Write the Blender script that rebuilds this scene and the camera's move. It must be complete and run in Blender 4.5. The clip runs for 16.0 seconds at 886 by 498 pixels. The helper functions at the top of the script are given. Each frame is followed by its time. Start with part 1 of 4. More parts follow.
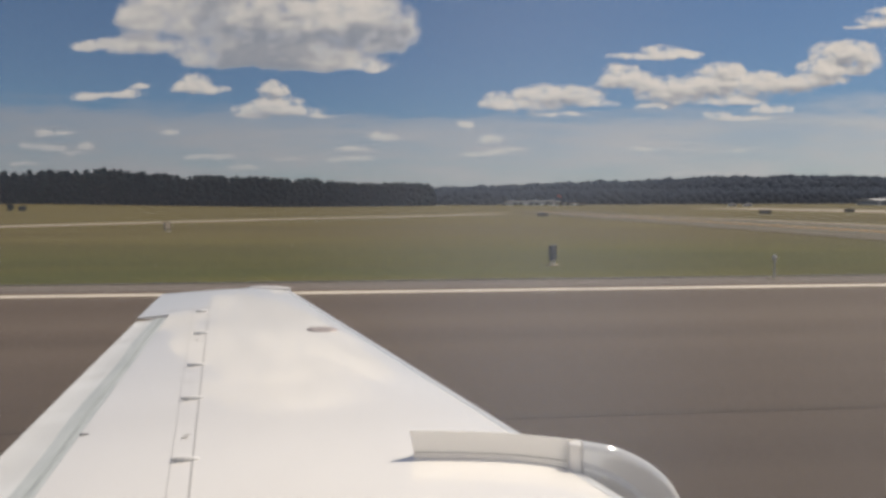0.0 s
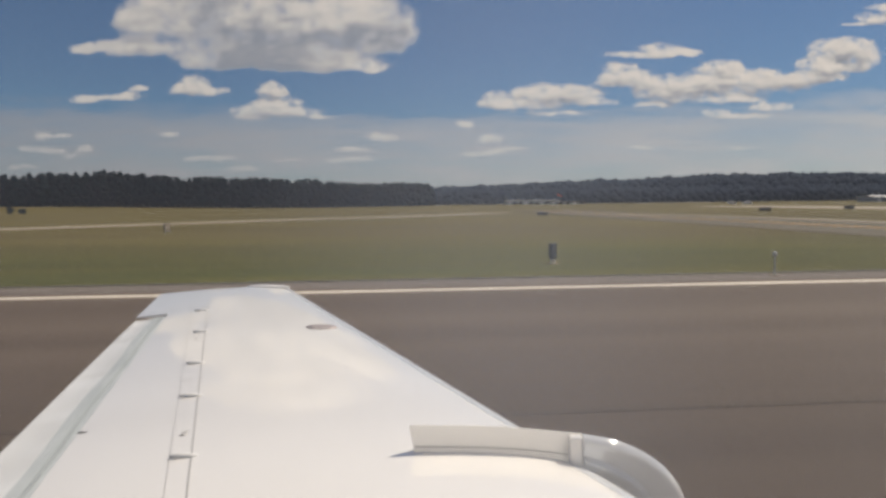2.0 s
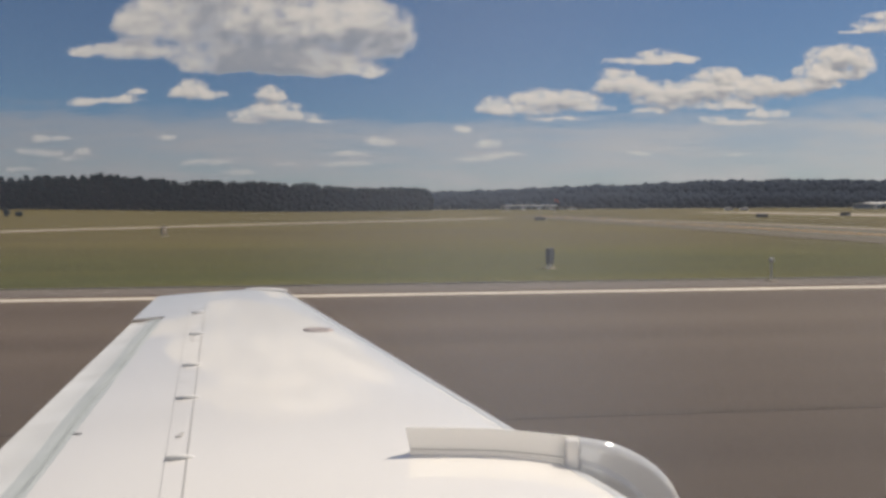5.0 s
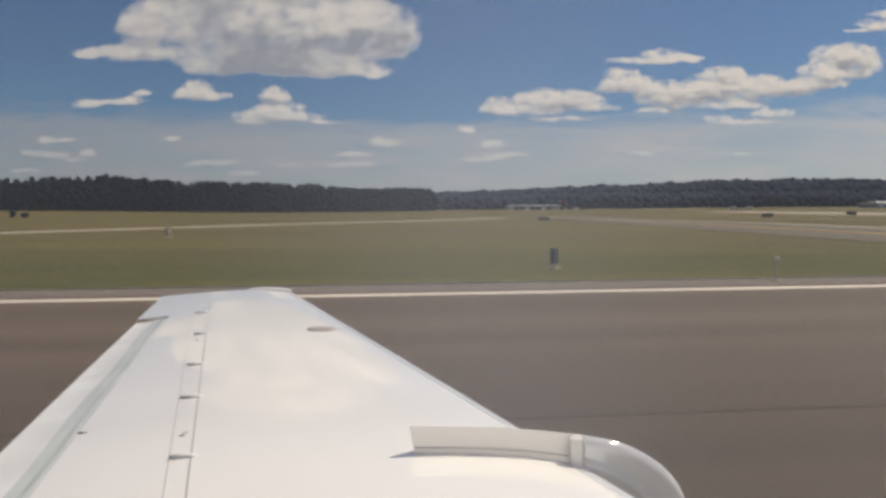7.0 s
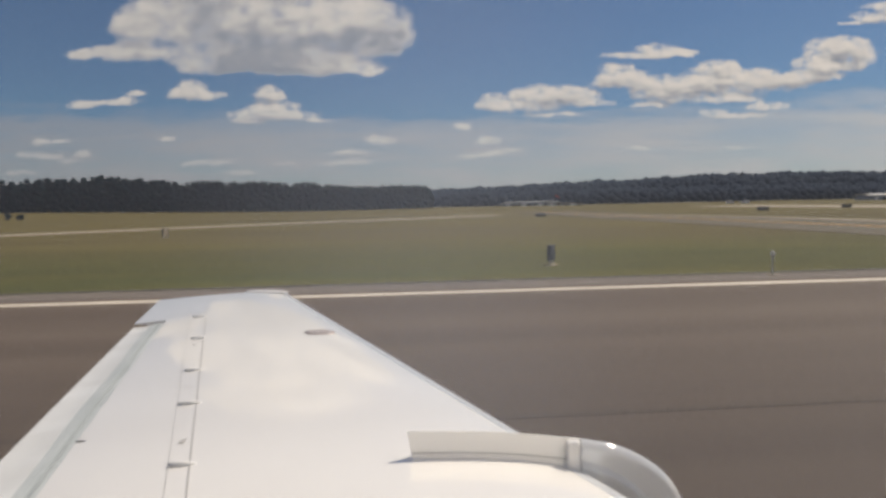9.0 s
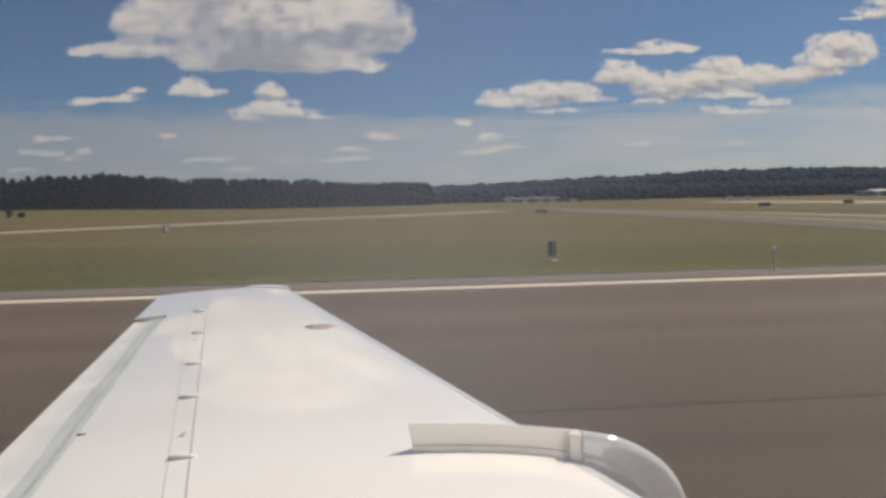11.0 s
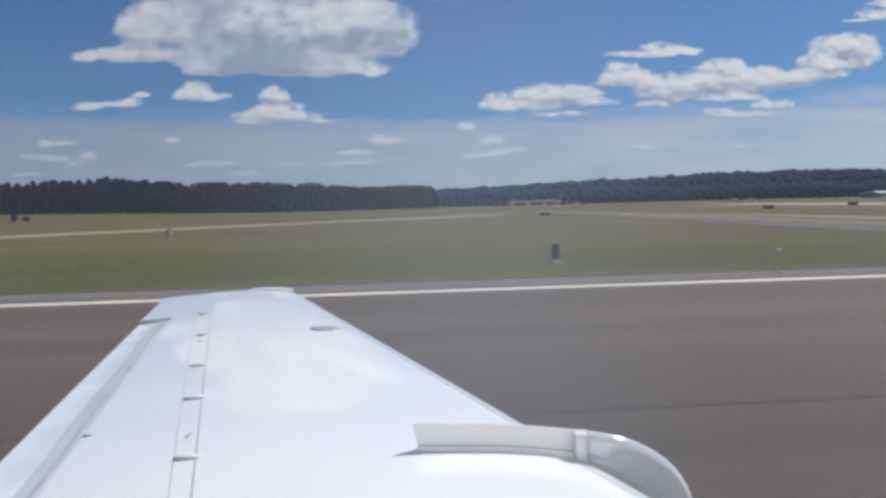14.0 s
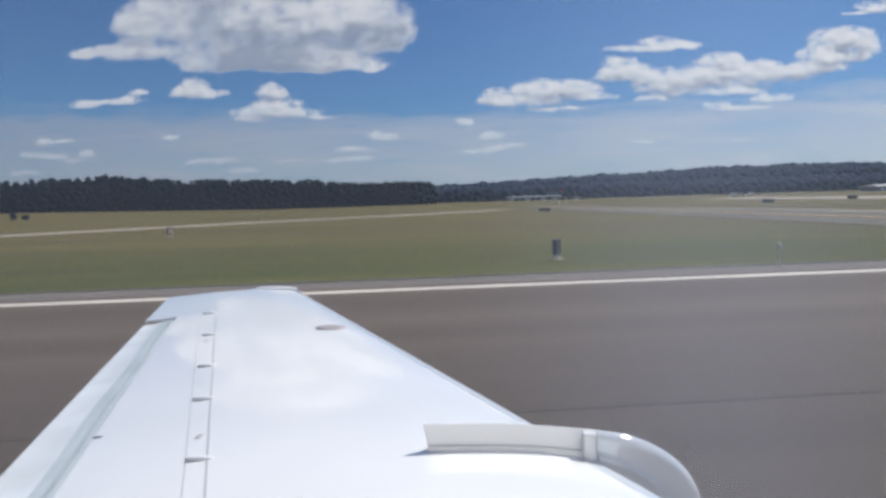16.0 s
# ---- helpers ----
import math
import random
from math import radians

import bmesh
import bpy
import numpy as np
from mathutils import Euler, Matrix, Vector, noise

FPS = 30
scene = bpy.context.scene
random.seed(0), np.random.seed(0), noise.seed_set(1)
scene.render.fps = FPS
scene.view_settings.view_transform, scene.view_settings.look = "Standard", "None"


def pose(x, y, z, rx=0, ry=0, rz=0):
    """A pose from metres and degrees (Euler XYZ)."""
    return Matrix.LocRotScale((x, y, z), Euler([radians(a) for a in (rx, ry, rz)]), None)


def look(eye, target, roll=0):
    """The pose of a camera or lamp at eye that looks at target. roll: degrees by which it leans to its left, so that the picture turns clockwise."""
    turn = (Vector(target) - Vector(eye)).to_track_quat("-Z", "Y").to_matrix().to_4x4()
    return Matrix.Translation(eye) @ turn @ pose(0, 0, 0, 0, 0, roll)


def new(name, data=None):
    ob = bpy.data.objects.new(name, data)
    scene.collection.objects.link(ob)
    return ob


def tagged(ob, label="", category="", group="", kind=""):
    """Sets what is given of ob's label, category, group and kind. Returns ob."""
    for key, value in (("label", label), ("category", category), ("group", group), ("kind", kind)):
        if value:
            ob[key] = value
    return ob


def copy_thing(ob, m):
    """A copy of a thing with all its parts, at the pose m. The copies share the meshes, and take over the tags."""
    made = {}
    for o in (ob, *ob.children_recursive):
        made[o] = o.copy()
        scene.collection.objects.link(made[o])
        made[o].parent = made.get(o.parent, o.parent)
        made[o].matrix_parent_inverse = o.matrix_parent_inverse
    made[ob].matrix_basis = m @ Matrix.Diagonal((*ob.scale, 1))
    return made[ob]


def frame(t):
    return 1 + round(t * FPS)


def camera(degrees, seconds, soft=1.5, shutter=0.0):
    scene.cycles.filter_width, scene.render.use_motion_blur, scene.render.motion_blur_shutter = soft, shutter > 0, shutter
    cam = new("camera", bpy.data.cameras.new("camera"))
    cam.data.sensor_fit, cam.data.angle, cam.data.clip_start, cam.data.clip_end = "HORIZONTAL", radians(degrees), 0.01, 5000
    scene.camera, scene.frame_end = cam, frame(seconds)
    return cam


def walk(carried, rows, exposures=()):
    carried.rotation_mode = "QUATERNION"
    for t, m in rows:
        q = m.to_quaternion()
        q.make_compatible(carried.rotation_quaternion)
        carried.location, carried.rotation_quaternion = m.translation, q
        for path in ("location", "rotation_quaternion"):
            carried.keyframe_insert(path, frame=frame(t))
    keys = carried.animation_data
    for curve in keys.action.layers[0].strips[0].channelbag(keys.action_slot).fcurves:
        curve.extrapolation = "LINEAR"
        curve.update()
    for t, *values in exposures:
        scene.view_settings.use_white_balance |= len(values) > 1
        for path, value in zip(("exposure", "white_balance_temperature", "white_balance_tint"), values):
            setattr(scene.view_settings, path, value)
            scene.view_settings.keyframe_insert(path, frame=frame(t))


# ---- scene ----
# One pose of the airliner on the runway; the camera is held in the hand at a cabin window and sways a little.
cam = camera(68, 16.0, soft=3.3)
EYE = Vector((0, 0, 2.4))
# seconds, sway to the side, forwards and up (metres), turn to the right, tilt up, lean to the left (degrees)
SWAY = [
    (0.0, -0.016, -0.012, 0.040, -0.24, -3.95, -0.16),
    (0.5, -0.019, -0.019, 0.044, -0.35, -3.95, -0.27),
    (1.0, -0.011, -0.015, 0.042, -0.33, -4.04, -0.42),
    (1.5, -0.008, -0.010, 0.028, -0.27, -3.99, -0.61),
    (2.0, -0.007, 0.008, 0.003, -0.25, -3.96, -0.59),
    (2.5, -0.004, 0.005, -0.007, -0.20, -3.88, -0.56),
    (3.0, -0.004, 0.004, -0.010, 0.16, -3.74, -0.38),
    (3.5, -0.010, -0.007, -0.008, 0.33, -3.75, -0.35),
    (4.0, -0.008, -0.003, -0.010, -0.17, -3.73, -0.25),
    (4.5, -0.003, 0.005, -0.008, -0.37, -3.59, -0.28),
    (5.0, -0.008, 0.001, -0.009, -0.01, -3.55, -0.28),
    (7.5, -0.003, 0.009, -0.023, -0.51, -3.52, -0.53),
    (8.0, -0.007, -0.001, 0.005, -0.36, -3.58, -0.84),
    (8.5, 0.001, 0.010, -0.008, -0.36, -3.68, -0.73),
    (9.0, 0.006, 0.002, 0.024, -0.13, -3.77, -1.11),
    (9.5, 0.005, 0.018, 0.023, -0.16, -4.08, -1.22),
    (12.0, 0.009, 0.014, -0.029, -0.25, -4.03, -1.19),
    (12.5, -0.006, 0.015, -0.037, -0.13, -3.94, -1.15),
    (13.0, 0.004, 0.034, -0.022, -0.46, -3.92, -1.45),
    (13.5, -0.002, 0.024, -0.019, -0.56, -4.05, -1.58),
    (14.0, -0.001, 0.015, -0.020, -0.52, -3.78, -1.37),
    (14.5, -0.009, 0.016, -0.025, -0.26, -3.98, -1.68),
    (15.0, -0.001, 0.022, -0.040, -0.23, -3.94, -1.72),
    (15.5, -0.020, 0.007, -0.025, -0.20, -3.88, -1.77),
    (16.0, -0.048, -0.005, 0.013, -0.49, -4.14, -1.72),
]
# the runway and the fuselage lie along x turned by this; the wing's frame against the ground
BEARING = pose(0, 0, 0, 0, 0, 5.0)
WING_POSE = Matrix.Translation(EYE + Vector((-0.010, 0, 0.007))) @ pose(0, 0, 0, 0, -0.66, 0) @ Matrix.Translation(-EYE)


def aim(dx, dy, dz, yaw, tilt, lean):
    y, p = radians(yaw), radians(tilt)
    eye = EYE + Vector((dx, dy, dz))
    way = Vector((math.sin(y) * math.cos(p), math.cos(y) * math.cos(p), math.sin(p)))
    return look(eye, eye + way, lean)


walk(cam, [(t, aim(*row)) for t, *row in SWAY],
     [(0, 0.0, 7050, 11), (12.0, 0.0, 7050, 11), (12.6, -0.12, 6500, 10), (13.2, 0.0, 6050, 9), (14.0, 0.15, 5850, 9), (16, 0.2, 5800, 9)])

# ---- sky and sun ----
SUN_ELEVATION, SUN_TURN = 50, 57
world = bpy.data.worlds.new("sky")
scene.world = world
world.use_nodes = True
wt = world.node_tree
wt.nodes.clear()


def wn(kind, **props):
    n = wt.nodes.new(kind)
    for key, value in props.items():
        if key == "operation":
            n.operation = value
        elif key == "data_type":
            n.data_type = value
        elif key == "interpolation":
            n.interpolation_type = value
    return n


def wmath(op, a, b=None, c=None):
    n = wn("ShaderNodeMath", operation=op)
    for k, v in enumerate((a, b, c)):
        if v is None:
            continue
        if isinstance(v, (int, float)):
            n.inputs[k].default_value = v
        else:
            wt.links.new(v, n.inputs[k])
    return n.outputs[0]


def wvec(op, a, b=None, c=None):
    n = wn("ShaderNodeVectorMath", operation=op)
    for k, v in enumerate((a, b, c)):
        if v is None:
            continue
        if isinstance(v, tuple):
            n.inputs[k].default_value = v
        else:
            wt.links.new(v, n.inputs[k])
    return n.outputs["Value"] if op == "DOT_PRODUCT" else n.outputs[0]


def wstep(x, lo, hi):
    n = wn("ShaderNodeMapRange", interpolation="SMOOTHSTEP")
    wt.links.new(x, n.inputs["Value"])
    n.inputs["From Min"].default_value, n.inputs["From Max"].default_value = lo, hi
    return n.outputs["Result"]


def wnoise(vec, scale, detail, rough=0.55):
    n = wn("ShaderNodeTexNoise")
    wt.links.new(vec, n.inputs["Vector"])
    n.inputs["Scale"].default_value, n.inputs["Detail"].default_value, n.inputs["Roughness"].default_value = scale, detail, rough
    return n


def wmix(fac, a, b):
    n = wn("ShaderNodeMix", data_type="RGBA")
    if isinstance(fac, (int, float)):
        n.inputs[0].default_value = fac
    else:
        wt.links.new(fac, n.inputs[0])
    for k, v in ((6, a), (7, b)):
        if isinstance(v, tuple):
            n.inputs[k].default_value = v
        else:
            wt.links.new(v, n.inputs[k])
    return n.outputs[2]


# lobes of the cumulus clouds: direction to the side and up (tangents), half width, half height
CLOUDS = {
    "big": [(-0.447, 0.281, 0.048, 0.0332), (-0.470, 0.240, 0.063, 0.0174), (-0.529, 0.244, 0.038, 0.0103), (-0.392, 0.288, 0.075, 0.0490), (-0.282, 0.290, 0.119, 0.0617), (-0.173, 0.288, 0.110, 0.0569), (-0.105, 0.274, 0.063, 0.0459), (-0.083, 0.245, 0.037, 0.0237), (-0.293, 0.232, 0.127, 0.0253), (-0.175, 0.222, 0.099, 0.0237), (-0.319, 0.216, 0.079, 0.0142), (-0.175, 0.210, 0.091, 0.0142), (-0.113, 0.204, 0.033, 0.0079), (-0.288, 0.360, 0.167, 0.0593)],
    "small_left": [(-0.375, 0.183, 0.026, 0.0155), (-0.394, 0.176, 0.022, 0.0103), (-0.348, 0.172, 0.026, 0.0086), (-0.261, 0.175, 0.023, 0.0120), (-0.246, 0.167, 0.017, 0.0069), (-0.253, 0.152, 0.040, 0.0138), (-0.279, 0.141, 0.050, 0.0112), (-0.226, 0.140, 0.045, 0.0086), (-0.187, 0.133, 0.024, 0.0034), (-0.295, 0.132, 0.028, 0.0052), (-0.538, 0.163, 0.026, 0.0077), (-0.482, 0.165, 0.033, 0.0077), (-0.461, 0.176, 0.017, 0.0052)],
    "right_near": [(0.075, 0.157, 0.022, 0.0129), (0.089, 0.149, 0.041, 0.0086), (0.146, 0.161, 0.053, 0.0189), (0.197, 0.162, 0.043, 0.0172), (0.225, 0.150, 0.036, 0.0077), (0.134, 0.144, 0.056, 0.0086), (0.163, 0.133, 0.043, 0.0043)],
    "right_long": [(0.261, 0.194, 0.029, 0.0163), (0.250, 0.181, 0.033, 0.0095), (0.288, 0.184, 0.028, 0.0155), (0.326, 0.169, 0.045, 0.0224), (0.360, 0.166, 0.045, 0.0224), (0.312, 0.145, 0.031, 0.0060), (0.401, 0.185, 0.040, 0.0232), (0.422, 0.198, 0.026, 0.0146), (0.445, 0.173, 0.053, 0.0224), (0.479, 0.181, 0.045, 0.0163), (0.428, 0.152, 0.053, 0.0077), (0.513, 0.176, 0.045, 0.0146), (0.538, 0.180, 0.028, 0.0112), (0.561, 0.200, 0.036, 0.0206), (0.586, 0.224, 0.045, 0.0189), (0.612, 0.220, 0.036, 0.0206), (0.630, 0.207, 0.022, 0.0129), (0.572, 0.183, 0.036, 0.0103), (0.597, 0.197, 0.045, 0.0086)],
    "wisps": [(0.324, 0.226, 0.040, 0.0129), (0.291, 0.218, 0.050, 0.0060), (0.358, 0.221, 0.036, 0.0069), (0.410, 0.133, 0.023, 0.0077), (0.429, 0.126, 0.036, 0.0043), (0.490, 0.140, 0.038, 0.0086), (0.471, 0.127, 0.036, 0.0043), (0.657, 0.269, 0.045, 0.0120), (0.662, 0.284, 0.036, 0.0069), (0.611, 0.260, 0.022, 0.0034)],
    "low": [(0.031, 0.119, 0.017, 0.0069), (-0.093, 0.101, 0.029, 0.0069), (-0.140, 0.084, 0.033, 0.0043), (-0.152, 0.068, 0.036, 0.0052), (-0.126, 0.070, 0.022, 0.0043), (0.069, 0.096, 0.021, 0.0077), (0.074, 0.079, 0.024, 0.0052), (0.103, 0.080, 0.019, 0.0034), (0.045, 0.075, 0.028, 0.0043), (0.298, 0.082, 0.021, 0.0043), (0.440, 0.079, 0.015, 0.0026), (-0.359, 0.071, 0.046, 0.0052), (-0.308, 0.056, 0.029, 0.0052), (-0.239, 0.067, 0.023, 0.0026), (-0.417, 0.109, 0.015, 0.0052), (-0.613, 0.108, 0.017, 0.0077), (-0.579, 0.109, 0.024, 0.0043), (-0.619, 0.089, 0.029, 0.0060), (-0.589, 0.086, 0.024, 0.0052), (-0.546, 0.090, 0.015, 0.0069), (-0.559, 0.079, 0.024, 0.0043), (-0.642, 0.062, 0.024, 0.0034)],
}

coord = wn("ShaderNodeTexCoord").outputs["Generated"]
split = wn("ShaderNodeSeparateXYZ")
wt.links.new(coord, split.inputs[0])
ahead = wmath("MAXIMUM", split.outputs[1], 0.05)
join = wn("ShaderNodeCombineXYZ")
wt.links.new(wmath("DIVIDE", split.outputs[0], ahead), join.inputs[0])
wt.links.new(wmath("DIVIDE", split.outputs[2], ahead), join.inputs[1])
flat = join.outputs[0]


def lobe_group(names):
    """Lobes that melt into one another: negative outside, towards 1 deep inside."""
    g = bpy.data.node_groups.new("cloud_lobes", "ShaderNodeTree")
    g.interface.new_socket("where", in_out="INPUT", socket_type="NodeSocketVector")
    g.interface.new_socket("field", in_out="OUTPUT", socket_type="NodeSocketFloat")
    where, result = g.nodes.new("NodeGroupInput").outputs[0], g.nodes.new("NodeGroupOutput").inputs[0]

    def node(kind, op, *ins):
        n = g.nodes.new(kind)
        n.operation = op
        for k, v in enumerate(ins):
            if isinstance(v, (int, float, tuple)):
                n.inputs[k].default_value = v
            else:
                g.links.new(v, n.inputs[k])
        return n.outputs["Value"] if op == "DOT_PRODUCT" else n.outputs[0]

    vec, num, total = "ShaderNodeVectorMath", "ShaderNodeMath", None
    for name in names:
        for u, v, ru, rv in CLOUDS[name]:
            q = node(vec, "MULTIPLY_ADD", where, (1 / ru, 1 / rv, 0.0), (-u / ru, -v / rv + 0.08, 0.0))
            q = node(vec, "MAXIMUM", q, node(vec, "MULTIPLY", q, (-1.0, -1.25, 0.0)))
            near = node(num, "MAXIMUM", node(num, "MULTIPLY_ADD", node(vec, "DOT_PRODUCT", q, q), -0.55, 1.0), 0.0)
            total = node(num, "MULTIPLY", near, near) if total is None else node(num, "MULTIPLY_ADD", near, near, total)
    g.links.new(node(num, "DIVIDE", node(num, "SUBTRACT", total, 0.27), node(num, "ADD", total, 0.40)), result)
    return g


def lobe_field(where, group):
    n = wt.nodes.new("ShaderNodeGroup")
    n.node_tree = group
    wt.links.new(where, n.inputs[0])
    return n.outputs[0]


def billows(vec, scale, detail):
    n = wn("ShaderNodeTexVoronoi")
    n.voronoi_dimensions, n.feature, n.normalize = "2D", "SMOOTH_F1", True
    for key, value in (("Scale", scale), ("Detail", detail), ("Roughness", 0.45), ("Lacunarity", 2.1), ("Smoothness", 0.8)):
        n.inputs[key].default_value = value
    wt.links.new(vec, n.inputs["Vector"])
    return wmath("SUBTRACT", 1.0, wmath("MULTIPLY", n.outputs["Distance"], 1.6))


def cloud_layer(names, fine, rag, step, grey, tops, full, rough, fray):
    """Cover and brightness of one set of clouds; fine: how small its billows are."""
    group = lobe_group(names)
    wave = wnoise(flat, 13.0 * fine, 4, 0.55)
    warp = wvec("MULTIPLY_ADD", wvec("SUBTRACT", wave.outputs["Color"], (0.5, 0.5, 0.5)), (0.045 / fine, 0.030 / fine, 0.0), flat)
    field = lobe_field(warp, group)
    field_up = lobe_field(wvec("ADD", warp, (step * 0.5, step, 0.0)), group)
    tall = wvec("MULTIPLY", warp, (1.0, 1.2, 1.0))
    up = (0.007 / fine, 0.014 / fine, 0.0)
    puffs, puffs_up = billows(tall, 16.0 * fine, 3.0), billows(wvec("ADD", tall, up), 16.0 * fine, 2.0)
    stretched = wvec("MULTIPLY", flat, (1.0, 1.25, 1.0))
    ragged = wnoise(stretched, fray, 6, 0.60)
    ragged_up = wnoise(wvec("ADD", stretched, up), fray, 4, 0.5)
    thick = wmath("ADD", wmath("MULTIPLY", field, 1.25), wmath("MULTIPLY", wmath("SUBTRACT", puffs, 0.45), 0.8))
    thick = wmath("MULTIPLY_ADD", wmath("SUBTRACT", ragged.outputs[0], 0.5), rag, wmath("ADD", thick, full))
    relief = wmath("MULTIPLY", wmath("SUBTRACT", puffs, puffs_up), 1.0 * rough)
    relief = wmath("MULTIPLY_ADD", wmath("SUBTRACT", ragged.outputs[0], ragged_up.outputs[0]), 1.5 * rough * (fray / 60) ** 1.6, relief)
    crown = wmath("MULTIPLY", wstep(wmath("SUBTRACT", field, field_up), -0.45, 0.40), tops)
    broad = wnoise(wvec("MULTIPLY", warp, (1.0, 2.6, 1.0)), 8.5 * fine, 4, 0.5)
    depth = wmath("MULTIPLY", wstep(thick, 0.25, 0.95), wstep(broad.outputs[0], 0.36, 0.60))
    lit = wmath("ADD", wmath("ADD", relief, crown), wmath("SUBTRACT", 0.86 - tops * 0.6, wmath("MULTIPLY", depth, grey)))
    return wstep(thick, -0.28, 0.92), wstep(lit, -0.08, 1.05)


heavy_cover, heavy_lit = cloud_layer(("big",), 0.7, 2.3, 0.016, 0.85, 0.50, 0.0, 0.75, 30.0)
light_names = [n for n in CLOUDS if n != "big"]
light_cover, light_lit = cloud_layer(light_names, 2.2, 2.5, 0.010, 0.42, 0.80, 0.04, 0.55, 60.0)
front = wstep(split.outputs[1], 0.1, 0.2)
far_off = wn("ShaderNodeMapRange")
wt.links.new(split.outputs[2], far_off.inputs["Value"])
for key, value in (("From Min", 0.06), ("From Max", 0.15), ("To Min", 0.30), ("To Max", 1.0)):
    far_off.inputs[key].default_value = value
cover = wmath("MULTIPLY", wmath("MULTIPLY", wmath("MAXIMUM", heavy_cover, light_cover), front), far_off.outputs[0])
heavier = wmath("GREATER_THAN", heavy_cover, light_cover)
lit = wmath("ADD", wmath("MULTIPLY", heavy_lit, heavier), wmath("MULTIPLY", light_lit, wmath("SUBTRACT", 1.0, heavier)))
sunward = wn("ShaderNodeMapRange")
wt.links.new(split.outputs[0], sunward.inputs["Value"])
sunward.inputs["From Min"].default_value, sunward.inputs["From Max"].default_value = -0.5, 0.5
cloud_colour = wmix(lit, (0.220, 0.245, 0.295, 1), wmix(sunward.outputs[0], (0.50, 0.487, 0.478, 1), (0.63, 0.60, 0.57, 1)))
sky = wn("ShaderNodeTexSky")
sky.sky_type, sky.sun_disc = "NISHITA", False
sky.sun_elevation, sky.sun_rotation = radians(SUN_ELEVATION), radians(SUN_TURN)
sky.air_density, sky.dust_density, sky.ozone_density = 1.0, 0.3, 2.5
air = wvec("MULTIPLY", sky.outputs[0], (0.0310, 0.0415, 0.0530))
# a thin far deck of cloud over the horizon, streaky
streaks = wnoise(wvec("MULTIPLY", flat, (1.0, 7.0, 1.0)), 5.0, 6, 0.6)
edge = wmath("MULTIPLY_ADD", wmath("SUBTRACT", streaks.outputs[0], 0.5), 0.10, split.outputs[2])
deck = wmath("MULTIPLY", wstep(edge, 0.140, 0.108), wmath("ADD", 0.46, wmath("MULTIPLY", wstep(streaks.outputs[0], 0.28, 0.70), 0.46)))
side = wn("ShaderNodeMapRange")
wt.links.new(split.outputs[0], side.inputs["Value"])
side.inputs["From Min"].default_value, side.inputs["From Max"].default_value = -0.6, 0.6
hazy = wmix(deck, air, wmix(side.outputs[0], (0.235, 0.25, 0.285, 1), (0.44, 0.452, 0.478, 1)))
# scattered cloud behind and above
rest = wnoise(coord, 3.2, 7, 0.6)
others = wmath("MULTIPLY", wstep(rest.outputs[0], 0.56, 0.66), wmath("SUBTRACT", 1.0, wstep(split.outputs[1], -0.1, 0.25)))
hazy = wmix(others, hazy, (0.6, 0.6, 0.6, 1))
final = wmix(cover, hazy, cloud_colour)
back = wn("ShaderNodeBackground")
wt.links.new(final, back.inputs[0])
out = wn("ShaderNodeOutputWorld")
wt.links.new(back.outputs[0], out.inputs[0])

sun_data = bpy.data.lights.new("sun", "SUN")
sun_data.energy, sun_data.angle, sun_data.color = 5.0, radians(0.53), (1.0, 0.94, 0.85)
sun = new("sun", sun_data)
SUN_WAY = Vector((math.sin(radians(SUN_TURN)) * math.cos(radians(SUN_ELEVATION)), math.cos(radians(SUN_TURN)) * math.cos(radians(SUN_ELEVATION)), math.sin(radians(SUN_ELEVATION))))
sun.matrix_world = look(SUN_WAY * 100, (0, 0, 0))

